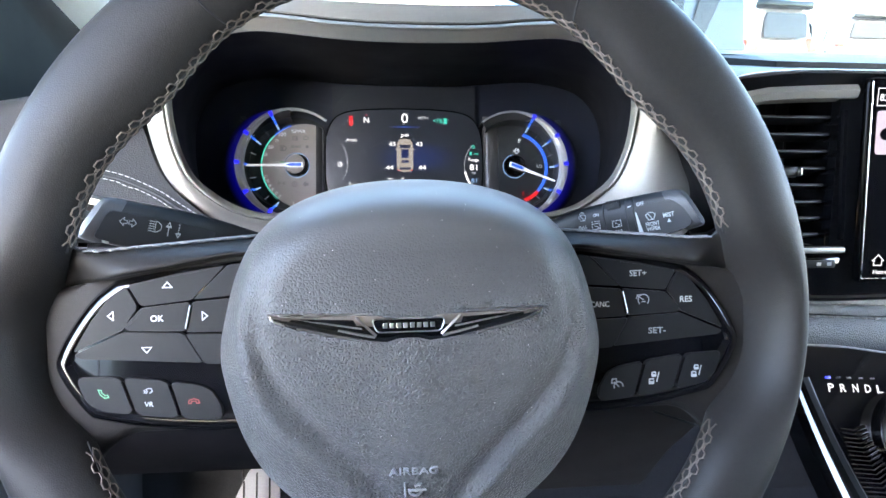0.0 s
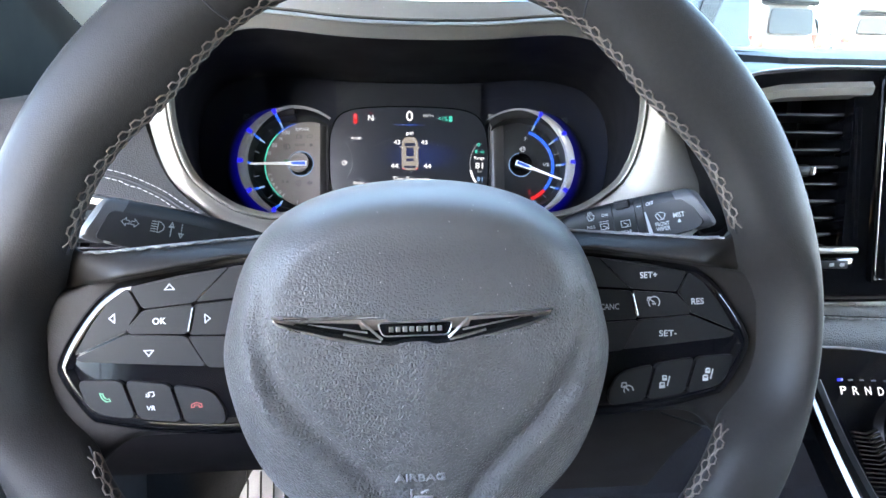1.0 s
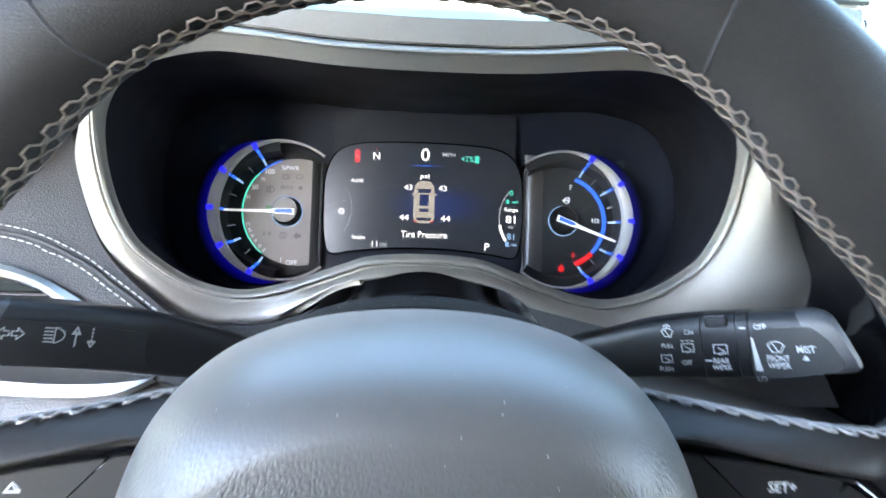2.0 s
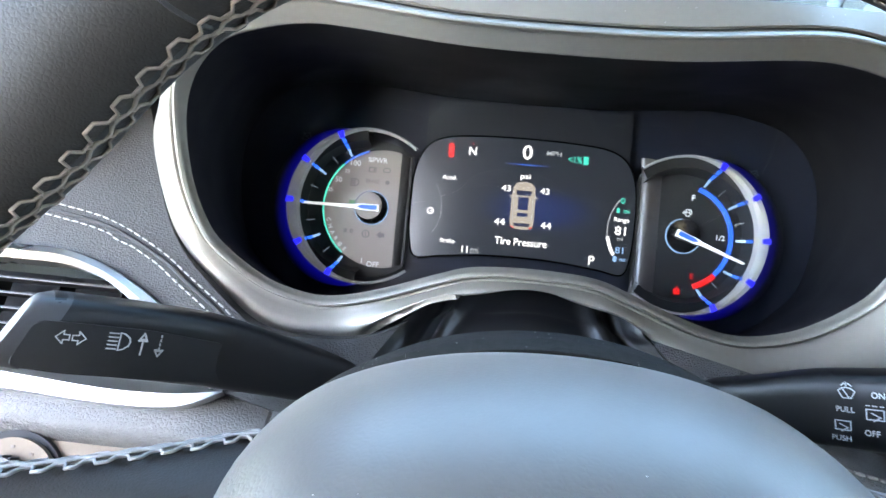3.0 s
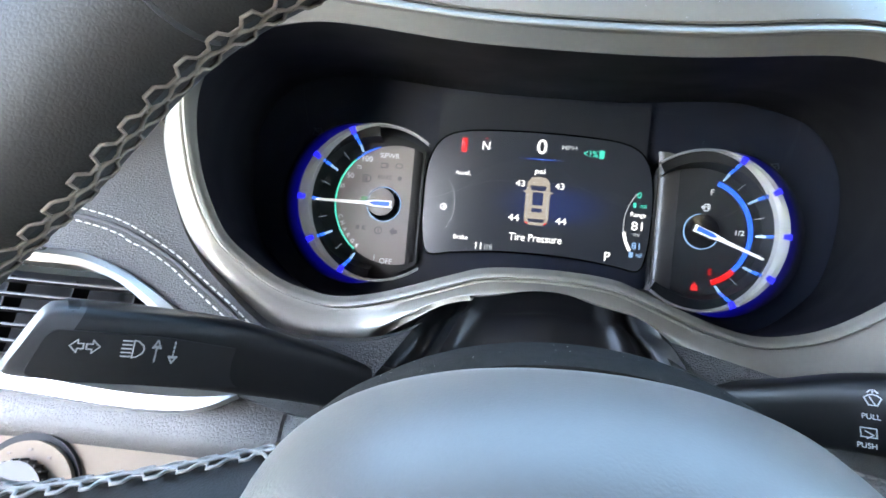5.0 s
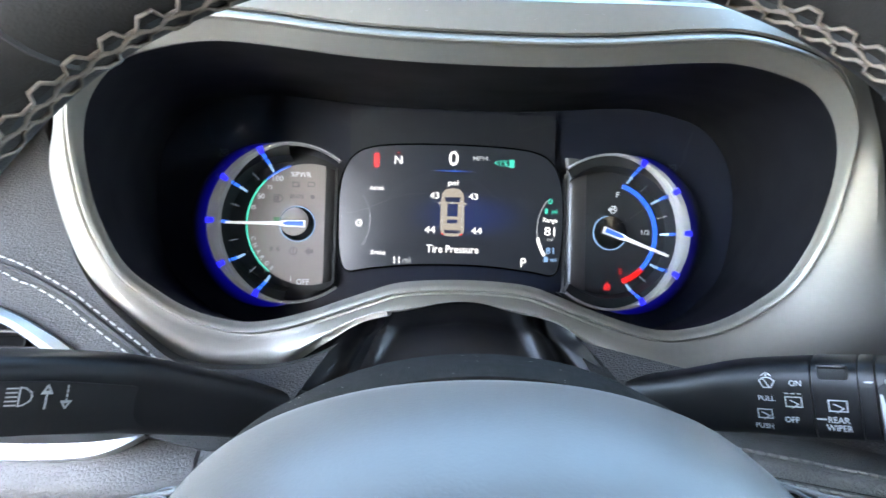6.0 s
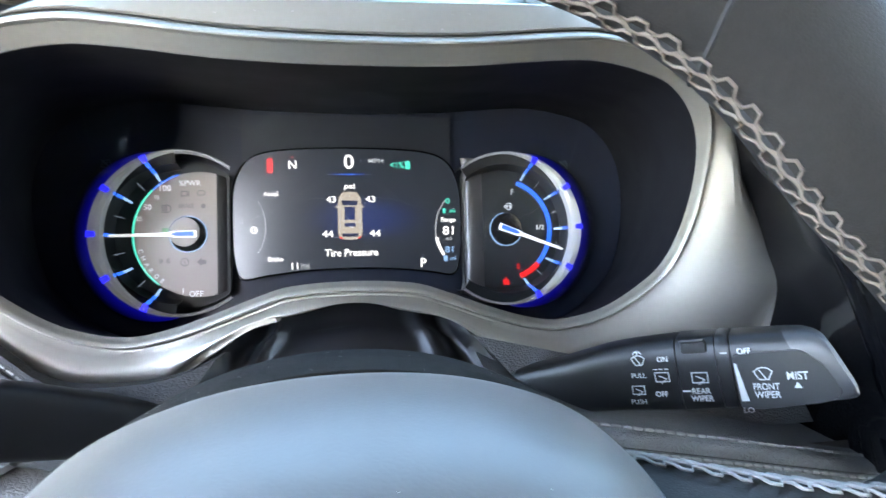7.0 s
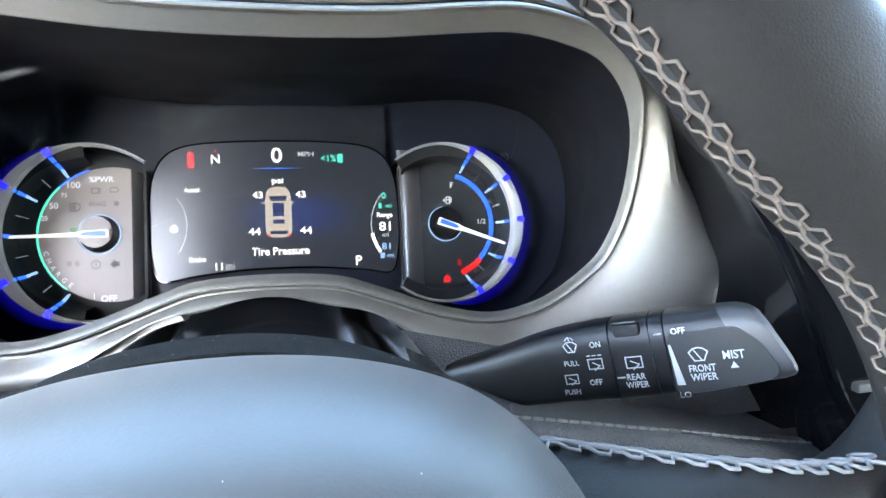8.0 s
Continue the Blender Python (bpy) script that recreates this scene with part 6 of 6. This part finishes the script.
part("left_bead", tube([(p.x, p.y, 0.0004) for p in spline([(a, b, 0) for a, b in ((0.190, 0.056), (0.210, 0.030), (0.230, -0.005), (0.243, -0.033), (0.258, -0.054), (0.278, -0.066), (0.300, -0.0715), (0.36, -0.0715))], 5)], 0.0028, 8), M_GLOSS, centre, "rounded glossy edge")
edge_pts = spline([(a, b, 0) for a, b in ((0.158, 0.118), (0.170, 0.097), (0.181, 0.072), (0.196, 0.048), (0.212, 0.026), (0.230, -0.005), (0.243, -0.033), (0.262, -0.058), (0.280, -0.082))], 5)
inv_c = CENTRE.inverted()
back_pts = spline([inv_c @ Vector((x - 0.0050 - 0.0050 * max(0.0, min(1.0, (0.045 - z) / 0.04)), y - 0.0035, 1.10 + z)) for x, z, y in [OUT_R[q] for q in range(4, 11)] + [(0.216, -0.0300, 0.336), (0.226, -0.0780, 0.345)]], 5)
part("side_return", loft([[p + Vector((0, 0, -0.0005)) for p in edge_pts], [p.lerp(q, 0.12) + Vector((-0.0035, 0, 0.004)) for p, q in zip(edge_pts, back_pts)], [p.lerp(q, 0.5) for p, q in zip(edge_pts, back_pts)], back_pts, [q + inv_c.to_3x3() @ Vector((0.003, 0.016, 0)) for q in back_pts]]), M_GLOSS, centre, "glossy black flank running back to the bezel", 50)
ledge = spline([(a, b, 0) for a, b in ((0.197, 0.072), (0.2300, 0.0872), (0.268, 0.0915), (0.310, 0.0925), (0.45, 0.0925), (0.66, 0.0925))], 5)
ledge_rows = [[p + Vector((0, -0.001, -0.004)) for p in ledge], [p + Vector((0, 0.0015, -0.006)) for p in ledge], [p + Vector((0, 0.0022, -0.020)) for p in ledge]]
ledge_rows.append([inv_c @ Vector((max(q.x, 0.2), 0.402, 1.190)) for q in (CENTRE @ p for p in ledge)])
ledge_rows.append([inv_c @ Vector((max(q.x, 0.2), 0.47, 1.185)) for q in (CENTRE @ p for p in ledge)])
part("ledge", loft(ledge_rows), M_DASH, centre, "dark padded ledge behind the fascia", 60)
part("chrome_line", tube([(p.x, p.y, 0.001) for p in spline([(a, b, 0) for a, b in ((0.200, 0.0745), (0.2300, 0.0872), (0.268, 0.0915), (0.310, 0.0925), (0.45, 0.0925), (0.60, 0.0925))], 5)], 0.0013, 8), M_BRIGHT, centre, "thin bright upper line")
cvent = thing("air_vent", CENTRE, "centre air vent with black slats, bright strips and a thumb wheel", "air vent")
part("duct", box((0.2830, 0.022, -0.060), (0.065, 0.115, 0.004)), M_GROOVE, cvent, "dark duct behind the slats")
for z, x in ((-0.033, 0.3085),):
    part("side_wall", box((x + 0.001, 0.022, -0.032), (0.002, 0.112, 0.055)), M_GLOSS, cvent)
part("upper_trim", loft([[Vector((x, y + a, b)) for x, y in ((0.222, 0.0650), (0.232, 0.0720), (0.250, 0.0755), (0.280, 0.0772), (0.305, 0.0782), (0.3164, 0.0785))] for a, b in ((0.0045, -0.002), (0.0050, 0.002), (0.0010, 0.0048), (-0.0040, 0.0030), (-0.0062, -0.006))]), M_SILVER, cvent, "satin silver upper strip")
part("lower_trim", box((0.286, -0.0352, 0.0005), (0.068, 0.0046, 0.0070), 0.0015), M_SILVER, cvent, "satin silver lower strip")
part("upright_trim", loft([[Vector((0.3085 + dx + 0.008 * t, 0.066 - 0.094 * t, dz)) for t in [i / 12 for i in range(13)]] for dx, dz in ((-0.0010, -0.004), (0.0, 0.0024 - 0.001), (0.0022, 0.0024), (0.0036, -0.001))]), M_GLOSS, cvent, "narrow dark glossy upright")
for i in range(8):
    v = 0.0590 - i * 0.0122
    x0 = 0.226 + max(0.0, 0.045 - v) * 0.46
    part("slat", box(((x0 + 0.304) / 2, v, -0.014), (0.304 - x0, 0.0022, 0.018), 0.0007, turn=Matrix.Rotation(radians(-14), 4, "X")), M_VENT, cvent)
for x in (0.262, 0.284):
    part("divider", box((x, 0.024, -0.032), (0.0014, 0.098, 0.014), 0.0004), M_PLASTIC, cvent)
part("thumb_tab", box((0.2700, 0.0218, -0.004), (0.020, 0.0085, 0.012), 0.003), M_PLASTIC, cvent, "black sliding tab with bright tip")
part("tab_tip", box((0.2790, 0.0218, 0.0012), (0.0030, 0.0060, 0.004), 0.001), M_BRIGHT, cvent)
part("switch_bar", box((0.296, -0.0455, 0.0010), (0.042, 0.0100, 0.0040), 0.0016), M_GLOSS, centre, "small switch bar")
part("switch_face", box((0.299, -0.0455, 0.0026), (0.028, 0.0060, 0.0022), 0.0008), M_BUTTON, centre)
for x in (0.300, 0.308):
    part("bar", box((x, -0.0455, 0.0038), (0.0034, 0.0024, 0.0003), 0.0001), M_WHITE, centre)
# touchscreen
touch = thing("touchscreen", CENTRE, "lit touchscreen in a thin silver frame", "touchscreen")
part("glass", prism(rounded([(0.3245, 0.0885), (0.560, 0.0885), (0.560, -0.0600), (0.3330, -0.0600)], 0.004), 0.0005, 0.0030, 0.0006), M_GLOSS, touch, "dark glossy screen glass")
part("frame_line", tube([(0.3268, 0.086, 0.0032), (0.3352, -0.0569, 0.0032), (0.556, -0.0569, 0.0032)], 0.0004, 6), M_BRIGHT, touch, "thin pale frame line")
part("tile", prism(rounded([(0.3325, 0.0655), (0.3800, 0.0655), (0.3800, 0.0345), (0.3340, 0.0345)], 0.003), 0.0030, 0.0034), E_PINK, touch, "pale pink tile")
part("tile_icon", disc(0.3405, 0.0490, 0.0042, 0.0034, 0.0038, n=24), M_GLOSS, touch)
strokes("frame", [[(0.3315, 0.0690), (0.3315, 0.0810), (0.3460, 0.0810), (0.3460, 0.0690), (0.3315, 0.0690)]], 0.0006, 0.0034, E_WHITE, touch)
lettering("lettering", "83°", 0.0052, 0.3378, 0.0748, 0.0034, E_WHITE, touch, 0.0095)
strokes("icon", [[(-1, -0.1), (0, 0.9), (1, -0.1)], [(-0.7, 0), (-0.7, -0.9), (0.7, -0.9), (0.7, 0)]], 0.0007, 0.0034, E_WHITE, touch, 0.3470, -0.0430, 0.0044)
lettering("lettering", "Home", 0.0032, 0.3500, -0.0520, 0.0034, E_WHITE, touch, 0.0118)

# ---------------------------------------------------------------- gear selector
SELECT = frame_of((0, 0.26, 1.0), 35)
select = thing("gear_selector", SELECT, "piano-black rotary gear selector panel with lit letters", "gear selector")
part("plate", prism(rounded([(0.258, 0.0195), (0.330, 0.0140), (0.420, 0.0100), (0.520, 0.0100), (0.520, -0.1500), (0.330, -0.1500), (0.2600, 0.0050)], 0.004), -0.010, 0.0, 0.001), M_GLOSS, select, "glossy black panel")
part("upper_line", tube([(p.x, p.y, 0.0006) for p in spline([(a, b, 0) for a, b in ((0.256, 0.0200), (0.290, 0.0180), (0.3253, 0.0128), (0.38, 0.006))], 5)], 0.0007, 6), M_BRIGHT, select, "thin bright line")
part("side_strip", loft([[Vector((0.2590 + dx + 0.40 * t * 0.11 * (0.7 + 0.5 * t), -0.0020 - t * 0.13, z)) for t in [i / 10 for i in range(11)]] for dx, z in ((-0.0010, -0.002), (0.0005, 0.0022), (0.0045, 0.0026), (0.0068, 0.0006))]), M_BUTTON, select, "satin black side strip")
part("side_edge", loft([[Vector((0.2480 + dx + 0.40 * t * 0.11 * (0.7 + 0.5 * t), -0.0060 - t * 0.15, z)) for t in [i / 10 for i in range(11)]] for dx, z in ((-0.002, -0.012), (0.001, -0.001), (0.0060, 0.0016), (0.0115, 0.0002))]), M_GLOSS, select, "black moulded edge")
for s, x, y in (("P", 0.2804, -0.0094), ("R", 0.2890, -0.0099), ("N", 0.2979, -0.0103), ("D", 0.3068, -0.0109), ("L", 0.3154, -0.0115)):
    lettering("lettering", s, 0.0054, x, y, 0.0004, E_WHITE, select, 0.0042)
part("indicator", box((0.2793, -0.0026, 0.0003), (0.0040, 0.0018, 0.0004), 0.0001), E_DEEP, select, "blue lit indicator")
for x, y in ((0.2868, -0.0030), (0.2945, -0.0034), (0.3030, -0.0039), (0.3115, -0.0044)):
    part("indicator", box((x, y, 0.0003), (0.0034, 0.0012, 0.0003), 0.0001), M_GHOST, select)
dial = part("dial_knob", disc(0.3370, -0.0420, 0.0280, 0.0, 0.0160, 0.003, 64), M_BRIGHT, select, "ribbed metal rotary knob")
part("collar", band(0.3370, -0.0420, 0.0285, 0.0305, 0, 359.9, -0.001, 0.0040, 64), M_GLOSS, dial)
for i in range(16):
    part("ridge", tube([(0.2815 + 0.0004 * i, -0.036 - 0.0028 * i, 0.0006), (0.2900 + 0.0010 * i, -0.0375 - 0.0028 * i, 0.0009), (0.2990 + 0.0010 * i, -0.0350 - 0.0026 * i, 0.0006)], 0.0008, 6), M_GLOSS, select)
rows = []
for t in range(8):
    s = t / 7
    y, z = 0.272 - 0.135 * s, 0.998 - 0.175 * s
    xe = 0.250 + 0.052 * s * s + 0.01 * s
    rows.append([Vector((xe + 0.004, y, z + 0.001)), Vector((xe - 0.002, y - 0.001, z - 0.002)), Vector((xe - 0.008, y + 0.004, z - 0.012)), Vector((xe - 0.013, y + 0.02, z - 0.05)), Vector((xe - 0.015, y + 0.06, z - 0.16)), Vector((xe - 0.015, y + 0.12, z - 0.40))])
part("side_leather", loft(rows), M_KNEE, select, "grained leather console side", 60)

# ---------------------------------------------------------------- footrest
FOOT = frame_of((-0.226, 0.715, 0.53), 28)
foot = thing("footrest", FOOT, "grey metal footrest with dark rubber strips", "footrest")
part("plate", prism(rounded([(-0.040, -0.12), (0.036, -0.12), (0.035, 0.018), (0.010, 0.027), (-0.012, 0.012), (-0.034, -0.032)], 0.010, 4), -0.006, 0.0, 0.002), surface("brushed_metal", (0.30, 0.30, 0.31), 0.45, metal=0.2, fine=0.1), foot)
for i, x in enumerate((-0.020, 0.0, 0.020)):
    part("rubber_strip", box((x, -0.060 + 0.006 * i, 0.001), (0.0028, 0.110 + 0.012 * i, 0.003), 0.001), M_PLASTIC, foot)
part("bracket", box((0, -0.03, -0.030), (0.05, 0.14, 0.05), 0.004), M_PLASTIC, foot)
